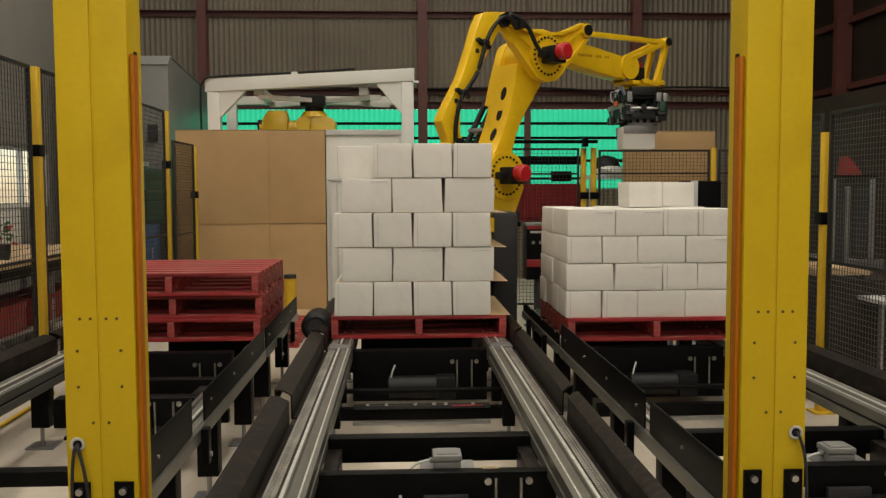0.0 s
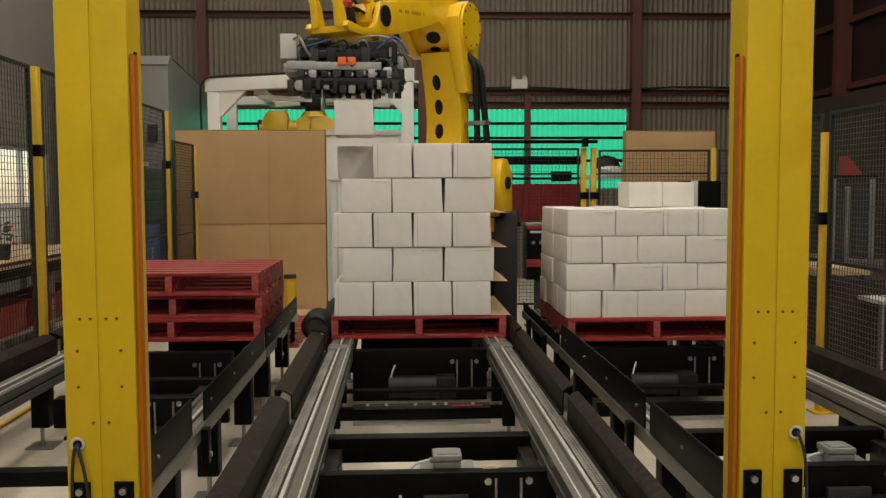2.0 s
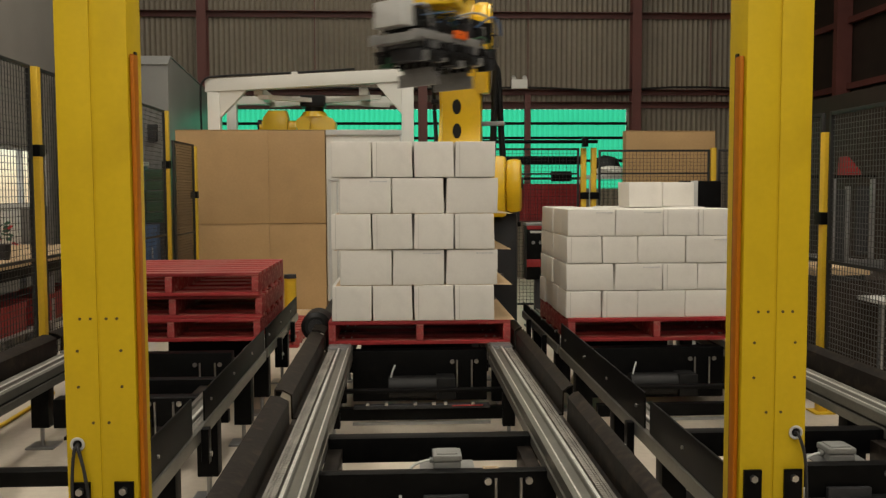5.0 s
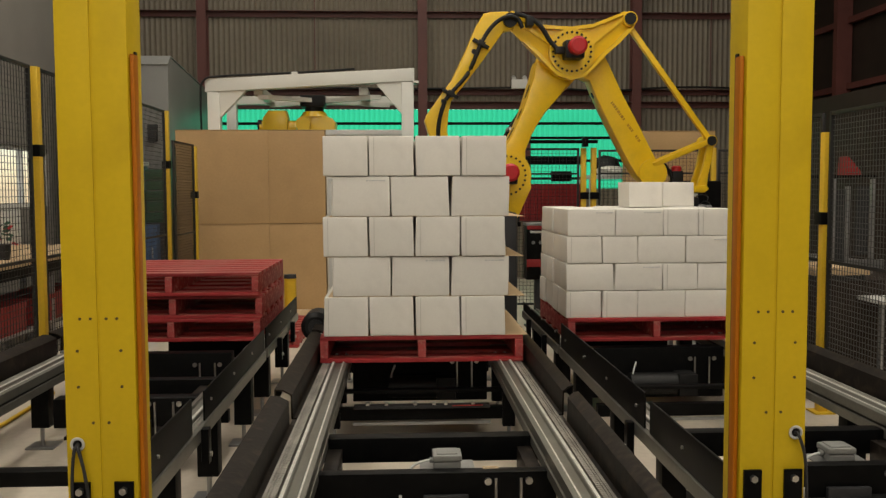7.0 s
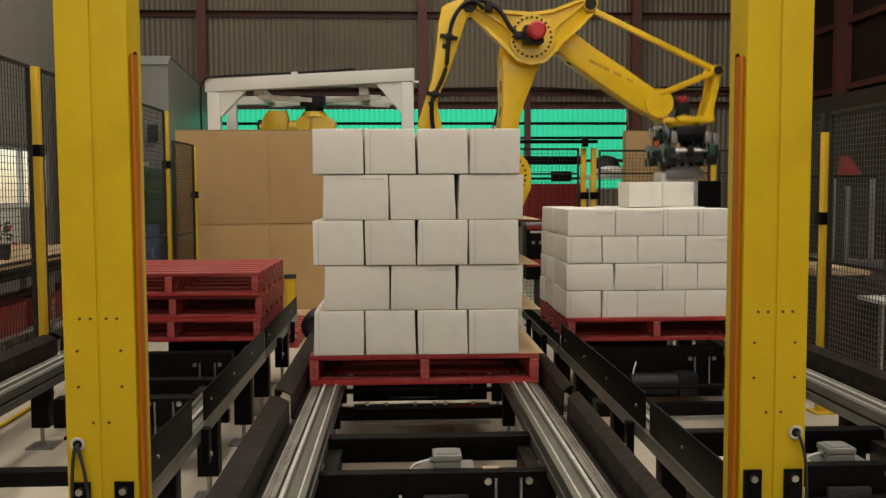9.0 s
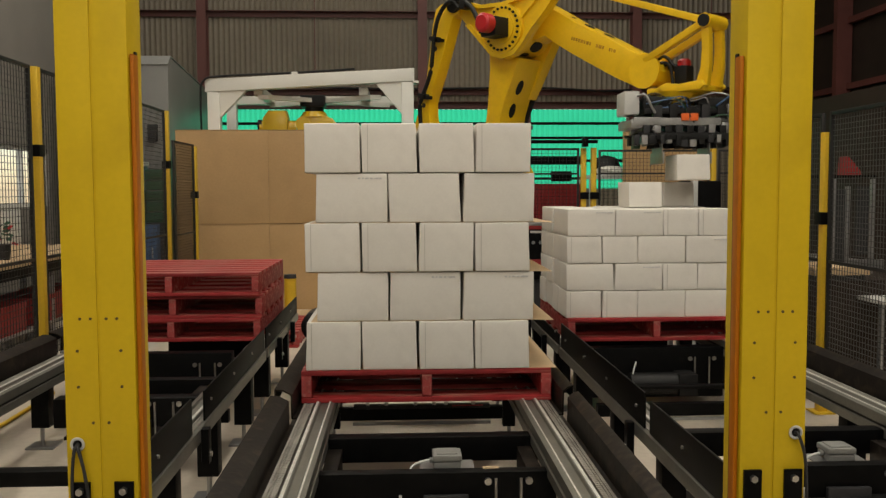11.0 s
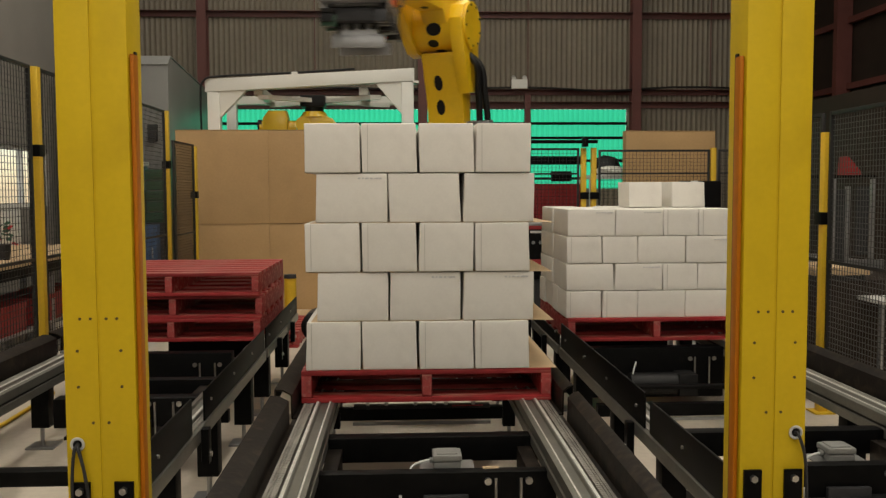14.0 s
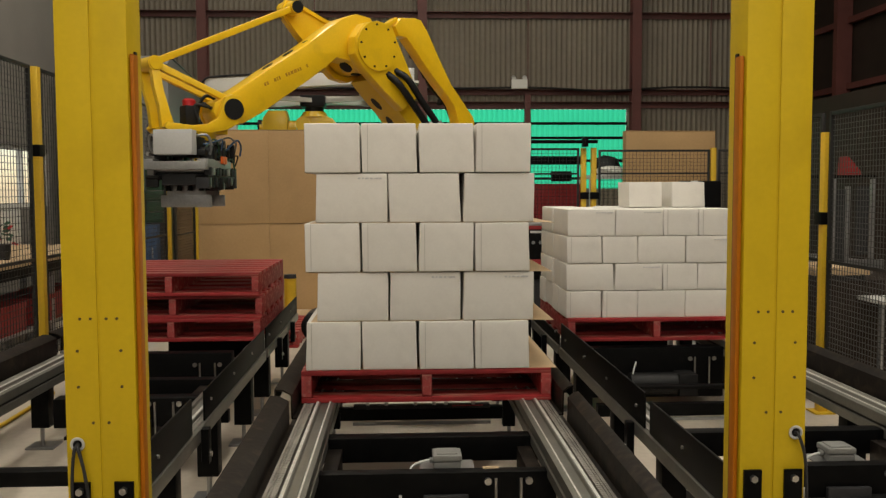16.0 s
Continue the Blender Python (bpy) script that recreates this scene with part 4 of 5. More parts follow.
bag.location = (2.72, 11.48, 1.722)
inf = empty("infeed_conveyor", "grey roller infeed conveyor with black end stop", "conveyor", pose(2.2, 7.4, 0))
for y in (0.0, 0.72):
    part("side_frame", box(B(), 0.0, 1.9, y, y + 0.04, 0.76, 0.88, 0.004), STEEL, inf)
for k in range(19):
    part("roller", rod(B(), (0.05 + 0.1 * k, 0.04, 0.832), (0.05 + 0.1 * k, 0.72, 0.832), 0.025, 12), CHROME, inf)
for x in (0.05, 1.75):
    for y in (0.0, 0.72):
        part("leg", box(B(), x, x + 0.04, y, y + 0.04, 0.0, 0.76, 0.003), STEEL, inf)
part("end_stop", box(B(), 0.42, 0.78, 0.82, 0.98, 0.0, 1.56, 0.01), BLACK, inf, "black upright end stop")
part("end_stop", box(B(), 0.48, 0.54, 0.76, 0.80, 0.0, 1.56, 0.006), LGREY, inf, "grey upright profile")
for k in range(2):
    carton(KB, False, pose(2.95 + 0.33 * k, 7.8, 0.8575, 0, 0, 90), "white cardboard carton waiting on the infeed rollers", "cartons on the infeed", False)
mc = empty("dark_machine", "dark brown machine cabinet with pale worktop", "machine", pose(3.05, 6.5, 0))
part("body", box(B(), 0.0, 1.25, 0.0, 0.8, 0.0, 0.80, 0.01), BROWN_D, mc)
part("plinth", box(B(), 0.0, 1.25, -0.012, 0.0, 0.0, 0.09, 0.003), DGREY, mc)
part("worktop", box(B(), 0.0, 0.43, -0.03, 0.5, 0.84, 0.90, 0.006), SHEET, mc, "pale worktop")
part("worktop_frame", box(B(), 0.02, 0.41, 0.0, 0.48, 0.80, 0.84, 0.004), DGREY, mc)
part("side_shelf", box(B(), 0.34, 0.80, -0.34, -0.014, 0.66, 0.69, 0.004), LGREY, mc, "grey sheet shelf")
for x in (0.36, 0.75):
    part("shelf_leg", box(B(), x, x + 0.03, -0.32, -0.29, 0.0, 0.66, 0.003), STEEL, mc)
for x, y, z1 in ((0.395, 0.52, 1.56), (0.515, 0.52, 1.50), (0.72, 0.52, 1.56), (0.06, 0.58, 1.52), (0.86, 0.20, 1.40)):
    part("profile", box(B(), x, x + 0.032, y, y + 0.032, 0.80, z1, 0.003), STEEL, mc, "aluminium upright profile")
part("top_bar", box(B(), 0.05, 0.76, 0.52, 0.56, 1.562, 1.59, 0.003), BLACK, mc)
part("guard_panel", box(B(), 0.43, 0.51, 0.53, 0.536, 0.82, 1.48), DGREY, mc)
part("guard_panel", box(B(), 0.60, 0.70, 0.53, 0.536, 0.95, 1.50), DGREY, mc)
part("red_cover", prism(B(), [(0.48, 1.592), (0.61, 1.592), (0.59, 1.63), (0.54, 1.69), (0.49, 1.74)], 0.46, 0.62, "y", 0.01), REDP, mc, "red plastic cover")
dk = empty("dark_cabinet", "tall black control cabinet by the side wall", "cabinet", pose(5.2, 8.5, 0))
part("body", box(B(), 0.0, 1.2, 0.0, 4.5, 0.0, 2.6, 0.02), BROWN_D, dk)
part("plinth", box(B(), 0.0, 1.2, -0.01, 0.0, 0.0, 0.1), DGREY, dk)

# emergency light on the girt
el = empty("emergency_light", "pale twin-spot emergency light on the wall rail", "emergency light", pose(1.96, HY1 - 0.2, 3.14))
part("housing", box(B(), -0.13, 0.13, -0.05, 0.05, 0.0, 0.15, 0.01), WHITE, el)
for x in (-0.09, 0.09):
    part("spot", rod(B(), (x, -0.03, 0.16), (x, 0.04, 0.19), 0.035, 14), LGREY, el, "small round lamp head")
# drive motor beside the moving pallet
dm = empty("drive_motor", "round black drive motor beside the rail", "motor", pose(-0.565, 5.90, RAIL + 0.088))
part("body", rod(rod(B(), (0, 0, 0), (0, 0.22, 0), 0.098, 28), (0, -0.025, 0), (0, 0, 0), 0.07, 28, 0.098), RUBBER, dm)
part("fan_cover", rod(B(), (0, -0.034, 0), (0, -0.024, 0), 0.05, 24), DGREY, dm)
part("terminal_lid", box(B(), 0.015, 0.07, -0.03, 0.04, -0.055, -0.03, 0.006), CHROME, dm, "bright steel lid")


# ---- palletising robot ----
RB = dict(bx=0.496, by=7.803, a1=0.399, z1=1.607, L2=1.185, L3=1.281, ua=0.501, wa=0.281, ur=-0.53, wr=0.258, df=0.23, side=0.09)
# joint angles in degrees, time by time: turn of the turret, lean of the lower arm, drop of the forearm, heading of the gripper
T_ROB = (0.0, 0.5, 1.0, 1.5, 2.0, 2.5, 3.0, 3.5, 4.0, 4.2, 4.8, 5.4, 5.9, 6.3, 6.5, 7.0, 8.0, 8.5, 9.0, 9.2, 9.7, 10.3, 10.9, 11.3, 11.6, 12.2, 12.5, 13.0, 13.5, 14.0, 14.5, 15.0, 15.5, 16.0)
J_TURN = (33.9, 9.0, -50.6, -96.5, -118, -119, -119, -119, -119, -119, -111, -63, -17.5, -0.7, 0.6, 1.5, 1.5, 1.5, 1.8, 1.6, -7, -35, -47.5, -49.2, -48, -48, -49.4, -51.2, -58.8, -114, -141.4, -141.9, -142.9, -142.4)
J_LEAN = (24.2, 16.6, 2.5, 6, 2.8, 3.1, 3.2, 3.3, 3.2, 3.2, 2.7, 4, 10, 16.6, 22.6, 28.2, 28.2, 22.7, 10.5, 3.2, 1.4, 6, 13.2, 15.5, 15.4, 15.4, 16.4, 9.5, 3.4, 7, 27.6, 28.8, 28.4, 35.4)
J_DROP = (-1.1, -5.9, -6, -5, 5.8, 9.9, 18.4, 18.4, 14.0, 12.2, 2, -4, 12.2, 34.2, 46.8, 53.3, 53.3, 47.3, 24.7, 6.8, -3, 2, 17.4, 25.4, 27.9, 28.0, 26.4, 16.7, -3.6, -12, -9, -3.9, 10.7, 24.5)
J_HEAD = (90, 72, -12, -90, -178, -180, -180, -180, -180, -180, -160, -50, 50, 88, 90, 90, 90, 90, 90, 90, 100, 150, 178, 180, 180, 180, 180, 186, 246, 264, 266, 266, 266, 266)


def smooth_at(ts, vs, t):
    """Monotone cubic between the listed times."""
    n = len(ts)
    if t <= ts[0]:
        return vs[0]
    if t >= ts[-1]:
        return vs[-1]
    i = max(k for k in range(n - 1) if ts[k] <= t)

    def slope(k):
        if k == 0 or k == n - 1:
            return 0.0
        h0, h1 = ts[k] - ts[k - 1], ts[k + 1] - ts[k]
        d0, d1 = (vs[k] - vs[k - 1]) / h0, (vs[k + 1] - vs[k]) / h1
        if d0 * d1 <= 0:
            return 0.0
        return 3 * (h0 + h1) / ((2 * h1 + h0) / d0 + (h1 + 2 * h0) / d1)
    h = ts[i + 1] - ts[i]
    u = (t - ts[i]) / h
    a, b = vs[i], vs[i + 1]
    return (1 + 2 * u) * (1 - u) ** 2 * a + u * (1 - u) ** 2 * h * slope(i) + u * u * (3 - 2 * u) * b + u * u * (u - 1) * h * slope(i + 1)


def robot_poses(t):
    """Poses of the robot's moving parts in the robot's own space (x along the arm, y to its left, z up from the floor)."""
    turn, lean, drop, head = (smooth_at(T_ROB, v, t) for v in (J_TURN, J_LEAN, J_DROP, J_HEAD))
    q2, q3 = radians(lean), radians(drop)
    base = pose(0, 0, 0, 0, 0, turn)
    ex, ez = RB["a1"] + RB["L2"] * math.sin(q2), RB["z1"] + RB["L2"] * math.cos(q2)
    wx, wz = ex + RB["L3"] * math.cos(q3), ez - RB["L3"] * math.sin(q3)
    return {
        "turret": base,
        "lower_arm": base @ pose(RB["a1"], 0, RB["z1"], 0, lean, 0),
        "rear_link": base @ pose(RB["a1"] + RB["ur"], 0, RB["z1"] + RB["wr"], 0, lean, 0),
        "bell_crank": base @ pose(ex, 0, ez),
        "forearm": base @ pose(ex, RB["side"], ez, 0, drop, 0),
        "top_link": base @ pose(ex + RB["ua"], 0, ez + RB["wa"], 0, drop, 0),
        "wrist": base @ pose(wx, RB["side"], wz),
        "gripper": base @ pose(wx + RB["df"], RB["side"], wz, 0, 0, head - turn),
    }


robot = empty("palletising_robot", "yellow four-axis palletising robot with vacuum gripper", "industrial robot", pose(RB["bx"], RB["by"], 0))
PARTS = {}


# pedestal and turret
bm = B()
box(bm, -0.42, 0.42, -0.42, 0.42, 0, 0.03, 0.006)
rod(bm, (0, 0, 0.03), (0, 0, 0.75), 0.33, 32)
box(bm, -0.36, 0.36, -0.36, 0.36, 0.72, 0.78, 0.006)
part("pedestal", bm, DGREY, robot, "dark grey steel riser")
part("cable_duct", box(B(), 0.27, 0.49, -0.30, 0.10, 0.0, 1.30, 0.05), DGREY, robot, "dark grey upright cable duct")
part("base", rod(rod(B(), (0, 0, 0.78), (0, 0, 1.0), 0.34, 36), (0, 0, 1.0), (0, 0, 1.12), 0.40, 36, 0.36), ROBOT, robot)
PARTS["turret"] = tr = new("turret")
tr.parent = robot
bm = B()
rod(bm, (0, 0, 1.13), (0, 0, 1.25), 0.41, 36)
prism(bm, [(-0.36, 1.24), (0.50, 1.24), (0.62, 1.5), (0.60, 1.66), (0.50, 1.78), (0.30, 1.79), (0.20, 1.62), (-0.06, 1.60), (-0.08, 1.92), (-0.20, 1.94), (-0.36, 1.70)], -0.17, -0.06, "y", 0.012)
prism(bm, [(-0.36, 1.24), (0.50, 1.24), (0.62, 1.5), (0.60, 1.66), (0.50, 1.78), (0.30, 1.79), (0.20, 1.62), (-0.06, 1.58), (-0.36, 1.56)], 0.10, 0.19, "y", 0.012)
part("turret_body", bm, ROBOT, tr, "yellow cast turret")
bm = B()
prism(bm, [(0.08, 1.26), (0.38, 1.26), (0.43, 1.45), (0.42, 1.66), (0.36, 1.76), (0.24, 1.77), (0.10, 1.62)], 0.20, 0.44, "y", 0.03)
prism(bm, [(0.12, 1.30), (0.34, 1.30), (0.41, 1.48), (0.40, 1.64), (0.34, 1.73), (0.24, 1.74), (0.13, 1.62)], 0.44, 0.565, "y", 0.04)
part("shoulder_housing", bm, ROBOT, tr, "yellow shoulder gear housing")
part("pivot_cap", rod(B(), (0.27, 0.565, 1.54), (0.27, 0.58, 1.54), 0.05, 24), RUBBER, tr, "black pivot cap")
bm = B()
rod(bm, (0.18, 0.36, 1.30), (0.14, 0.38, 1.52), 0.032, 12)
rod(bm, (0.08, 0.44, 1.25), (0.06, 0.44, 1.48), 0.032, 12)
part("hose_socket", bm, RUBBER, tr, "black hose sockets")
bm = B()
rod(bm, (RB["a1"], -0.17, RB["z1"]), (RB["a1"], -0.185, RB["z1"]), 0.215, 40)
part("drive_flange", bm, ROBOT, tr)


def motor_at(parent, x, z, y):
    b = B()
    box(b, x - 0.085, x + 0.075, y - 0.16, y, z - 0.075, z + 0.075, 0.014)
    box(b, x - 0.16, x - 0.08, y - 0.10, y - 0.03, z - 0.03, z + 0.03, 0.008)
    part("motor_body", b, RUBBER, parent, "black servo motor body")
    b = B()
    rod(b, (x + 0.005, y - 0.16, z + 0.02), (x + 0.005, y - 0.235, z + 0.02), 0.075, 24)
    rod(b, (x + 0.005, y - 0.235, z + 0.02), (x + 0.005, y - 0.25, z + 0.02), 0.075, 24, 0.055)
    part("motor_cap", b, REDM, parent, "red encoder cap")
    b = prism(B(), [(x - 0.02, z - 0.03), (x + 0.02, z - 0.03), (x, z + 0.01)], y - 0.1605, y - 0.1625)
    part("warning_label", b, FENCE_Y, parent, "yellow warning triangle")
    part("drive_ring", rod(B(), (x, y + 0.004, z), (x, y - 0.006, z), 0.12, 32), ROBOT, parent)
    for k in range(24):
        a = 2 * math.pi * k / 24
        part("bolt", rod(B(), (x + 0.165 * math.cos(a), y + 0.004, z + 0.165 * math.sin(a)), (x + 0.165 * math.cos(a), y - 0.008, z + 0.165 * math.sin(a)), 0.0105, 6), RUBBER, parent)


motor_at(tr, RB["a1"], RB["z1"], -0.187)

# lower arm: origin at the shoulder, z along the arm
PARTS["lower_arm"] = la = new("lower_arm")
la.parent = robot
L2, L3 = RB["L2"], RB["L3"]
bm = B()
prism(bm, [(-0.17, -0.08), (-0.06, -0.19), (0.08, -0.18), (0.17, -0.08), (0.18, 0.05), (0.12, 0.17), (0.062, 0.28), (0.046, 0.42), (0.048, 0.54), (0.062, 0.66), (0.095, 0.80), (0.115, 0.92), (0.13, L2 - 0.20),
           (-0.10, L2 - 0.18), (-0.21, L2 - 0.17), (-0.205, 0.97), (-0.172, 0.86), (-0.148, 0.72), (-0.122, 0.57), (-0.110, 0.42), (-0.110, 0.30), (-0.125, 0.19), (-0.165, 0.08)], -0.075, 0.245, "y", 0.022)
# cheek beside the forearm's hub
prism(bm, [(-0.13, 0.66), (0.07, 0.66), (0.15, 0.92), (0.205, L2 - 0.06), (0.205, L2 + 0.06), (0.13, L2 + 0.16), (0.0, L2 + 0.20), (-0.13, L2 + 0.15), (-0.20, L2 + 0.05), (-0.20, L2 - 0.08), (-0.175, 0.90)], 0.205, 0.315, "y", 0.025)
part("arm_casting", bm, ROBOT, la, "yellow cast lower arm")


def oval(x0, x1, z, r, tilt):
    """A dark oval plug whose colour gives the hole's shade, tilted with the face."""
    b = rod(B(), (x0, 0.05, z), (x1, 0.05, z), r, 24)
    for v in b.verts:
        dz = v.co.z - z
        v.co.z = z + dz * 1.7
        v.co.x += tilt * dz * 1.7
    return b


for z, xf, kf, xb, kb in ((0.36, 0.053, -0.10, -0.110, 0.0), (0.555, 0.050, 0.09, -0.120, -0.08), (0.75, 0.083, 0.235, -0.153, -0.175)):
    part("casting_hole", oval(xf - 0.03, xf + 0.003, z, 0.036, kf), RUBBER, la, "oval casting hole, its shade drawn by a dark plug")
    part("casting_hole", oval(xb + 0.03, xb - 0.003, z, 0.036, kb), RUBBER, la, "oval casting hole, its shade drawn by a dark plug")
part("elbow_cap", rod(B(), (0, 0.315, L2), (0, 0.335, L2), 0.185, 36), ROBOT, la)
for k in range(9):
    a = 2 * math.pi * k / 9
    part("bolt", rod(B(), (0.16 * math.cos(a), 0.332, L2 + 0.16 * math.sin(a)), (0.16 * math.cos(a), 0.341, L2 + 0.16 * math.sin(a)), 0.009, 6), RUBBER, la)
bm = B()
hose(bm, [(0.03, 0.30, L2 - 0.22), (0.02, 0.36, L2 - 0.32), (-0.01, 0.355, 0.68), (-0.05, 0.34, 0.35), (-0.05, 0.32, -0.25)], 0.027, 10)
hose(bm, [(-0.05, 0.30, L2 - 0.24), (-0.07, 0.37, L2 - 0.34), (-0.08, 0.385, 0.64), (-0.10, 0.40, 0.35), (-0.09, 0.44, -0.25)], 0.027, 10)
part("hose", bm, RUBBER, la, "thick black cable hoses")
part("hose_clamp", box(B(), -0.13, -0.01, 0.235, 0.43, 0.40, 0.435, 0.006), STEEL, la)

# rear link, bowed outwards
PARTS["rear_link"] = rl = new("rear_link")
rl.parent = robot
bm = B()
prism(bm, [(0.07, 0.0), (0.05, -0.06), (-0.05, -0.065), (-0.17, 0.03), (-0.24, 0.10), (-0.25, 0.15), (-0.232, 0.29), (-0.200, 0.52), (-0.212, 0.80), (-0.230, 1.00), (-0.222, 1.13), (-0.18, 1.17), (-0.05, 1.245), (0.05, L2 + 0.04), (0.06, L2 - 0.05),
           (0.0, 1.085), (-0.022, 0.94), (-0.042, 0.78), (-0.074, 0.59), (-0.105, 0.44), (-0.118, 0.35), (-0.095, 0.26), (-0.03, 0.11)], -0.19, -0.07, "y", 0.016)
part("link_bar", bm, ROBOT, rl, "bowed yellow link bar")
for z in (0.0, L2):
    part("pivot_cap", rod(B(), (0, -0.19, z), (0, -0.21, z), 0.055, 24), RUBBER, rl, "black pivot cap")
for z, cx_ in ((0.40, -0.155), (0.89, -0.125)):
    bm = B()
    box(bm, cx_ - 0.075, cx_ + 0.075, -0.235, -0.19, z - 0.014, z + 0.014, 0.004)
    box(bm, cx_ - 0.03, cx_ + 0.03, -0.265, -0.19, z - 0.022, z + 0.022, 0.006)
    part("hose_clamp", bm, RUBBER, rl)
    part("casting_hole", rod(B(), (cx_ - 0.02, -0.186, z - 0.08), (cx_ - 0.02, -0.192, z - 0.08), 0.022, 16), DGREY, rl)
bm = B()
hose(bm, [(-0.03, -0.21, -0.05), (-0.12, -0.225, 0.12), (-0.165, -0.24, 0.30), (-0.155, -0.24, 0.40), (-0.105, -0.24, 0.62), (-0.125, -0.245, 0.89), (-0.11, -0.25, L2 - 0.13), (-0.05, -0.25, L2 - 0.01), (0.04, -0.25, L2 + 0.03), (0.12, -0.25, L2 - 0.02)], 0.018, 10)
part("hose", bm, RUBBER, rl, "black cable hose")

# bell crank at the elbow
PARTS["bell_crank"] = bc = new("bell_crank")
bc.parent = robot
ua, wa, ur, wr = RB["ua"], RB["wa"], RB["ur"], RB["wr"]
bm = B()
outline = [(ur - 0.05, wr + 0.05), (ur + 0.02, wr + 0.085), (-0.42, 0.285), (-0.25, 0.228), (-0.01, 0.215), (0.183, 0.240), (0.33, 0.297), (ua - 0.045, wa + 0.068), (ua + 0.03, wa + 0.068), (ua + 0.072, wa), (ua + 0.045, wa - 0.075),
           (0.427, 0.086), (0.292, -0.033), (0.186, -0.152), (0.114, -0.212), (-0.008, -0.235), (-0.129, -0.200), (-0.226, -0.106), (-0.323, -0.011), (-0.419, 0.083), (ur + 0.02, wr - 0.085), (ur - 0.05, wr - 0.05)]
prism(bm, outline, -0.155, -0.115, "y", 0.012)
part("crank_plate", bm, ROBOT, bc, "yellow cast crank plate")
bm = B()
rim = [(ur + 0.02, wr + 0.082), (-0.42, 0.282), (-0.25, 0.225), (-0.01, 0.212), (0.183, 0.237), (0.33, 0.294), (ua - 0.045, wa + 0.064)]
for a, b in zip(rim, rim[1:]):
    prism(bm, [(a[0], a[1]), (b[0], b[1]), (b[0], b[1] - 0.03), (a[0], a[1] - 0.03)], -0.185, -0.10)
low = [(ua + 0.035, wa - 0.075), (0.427, 0.088), (0.290, -0.031), (0.184, -0.150), (0.112, -0.210), (-0.008, -0.232), (-0.128, -0.198), (-0.224, -0.104), (-0.32, -0.009), (-0.417, 0.085)]
for a, b in zip(low, low[1:]):
    prism(bm, [(a[0], a[1]), (b[0], b[1]), (b[0] * 0.9, b[1] * 0.9 + 0.012), (a[0] * 0.9, a[1] * 0.9 + 0.012)], -0.185, -0.10)
part("crank_rim", bm, ROBOT, bc)
part("crank_rib", prism(B(), [(0.17, 0.05), (ua - 0.05, wa - 0.005), (ua - 0.05, wa + 0.02), (0.15, 0.08)], -0.18, -0.14), ROBOT, bc)
part("crank_rib", prism(B(), [(-0.17, 0.05), (ur + 0.06, wr - 0.02), (ur + 0.06, wr + 0.005), (-0.15, 0.08)], -0.18, -0.14), ROBOT, bc)
part("drive_flange", rod(B(), (0, -0.15, 0), (0, -0.19, 0), 0.195, 40), ROBOT, bc)
motor_at(bc, 0, 0, -0.194)
part("pivot_cap", rod(rod(B(), (ua, -0.10, wa), (ua, -0.20, wa), 0.062, 24), (ua, 0.0, wa), (ua, -0.1, wa), 0.05, 24), ROBOT, bc)
part("pivot_cap", rod(B(), (ua, -0.20, wa), (ua, -0.212, wa), 0.05, 24), RUBBER, bc, "black pivot cap")
part("pivot_cap", rod(B(), (ua, 0.0, wa), (ua, 0.012, wa), 0.045, 24), RUBBER, bc, "black pivot cap")
part("pivot_cap", rod(B(), (ur, -0.19, wr), (ur, -0.222, wr), 0.06, 24), RUBBER, bc, "black pivot cap")
bm = B()
hose(bm, [(ur + 0.03, -0.24, wr + 0.05), (-0.38, -0.25, 0.27), (-0.28, -0.25, 0.20), (-0.20, -0.25, 0.08), (-0.14, -0.26, 0.01)], 0.02, 10)
part("hose", bm, RUBBER, bc, "black cable hose")
part("hose_clamp", box(B(), -0.40, -0.34, -0.27, -0.16, 0.20, 0.28, 0.008), RUBBER, bc)

# forearm: origin at the elbow, x along the forearm
PARTS["forearm"] = fa = new("forearm")
fa.parent = robot
bm = B()
prism(bm, [(-0.17, 0.05), (-0.12, -0.10), (0.05, -0.14), (0.18, -0.04), (0.29, 0.028), (0.40, 0.0), (0.58, -0.036), (0.85, -0.080), (1.06, -0.112), (L3 - 0.06, -0.125), (L3 + 0.06, -0.105), (L3 + 0.115, -0.04), (L3 + 0.118, 0.03), (L3 + 0.08, 0.085),
           (1.14, 0.108), (0.87, 0.152), (0.57, 0.193), (0.28, 0.250), (0.12, 0.277), (-0.02, 0.268), (-0.13, 0.20)], -0.105, 0.10, "y", 0.018)
rod(bm, (0, -0.20, 0), (0, 0.112, 0), 0.185, 36)
part("arm_casting", bm, ROBOT, fa, "yellow cast forearm")
for ang, at_ in ((-25, -0.02), (-62, -0.045), (-100, -0.02)):  # dark plugs give the shade in the hollow elbow hub's openings
    c_, d_ = math.cos(radians(ang)), math.sin(radians(ang))
    bm = rod(B(), (0.15 * c_, at_, 0.15 * d_), (0.189 * c_, at_, 0.189 * d_), 0.050 if ang > -30 else 0.036, 20)
    for v in bm.verts:
        v.co.y = at_ + (v.co.y - at_) * 1.25
    part("casting_hole", bm, RUBBER, fa, "oval casting hole, its shade drawn by a dark plug")
part("pivot_cap", rod(B(), (L3, 0.10, 0), (L3, 0.168, 0), 0.072, 28), RUBBER, fa, "black wrist pivot cap")
part("pivot_cap", rod(B(), (L3, -0.10, 0), (L3, -0.125, 0), 0.125, 32), ROBOT, fa)
rl_ = random.Random(8)
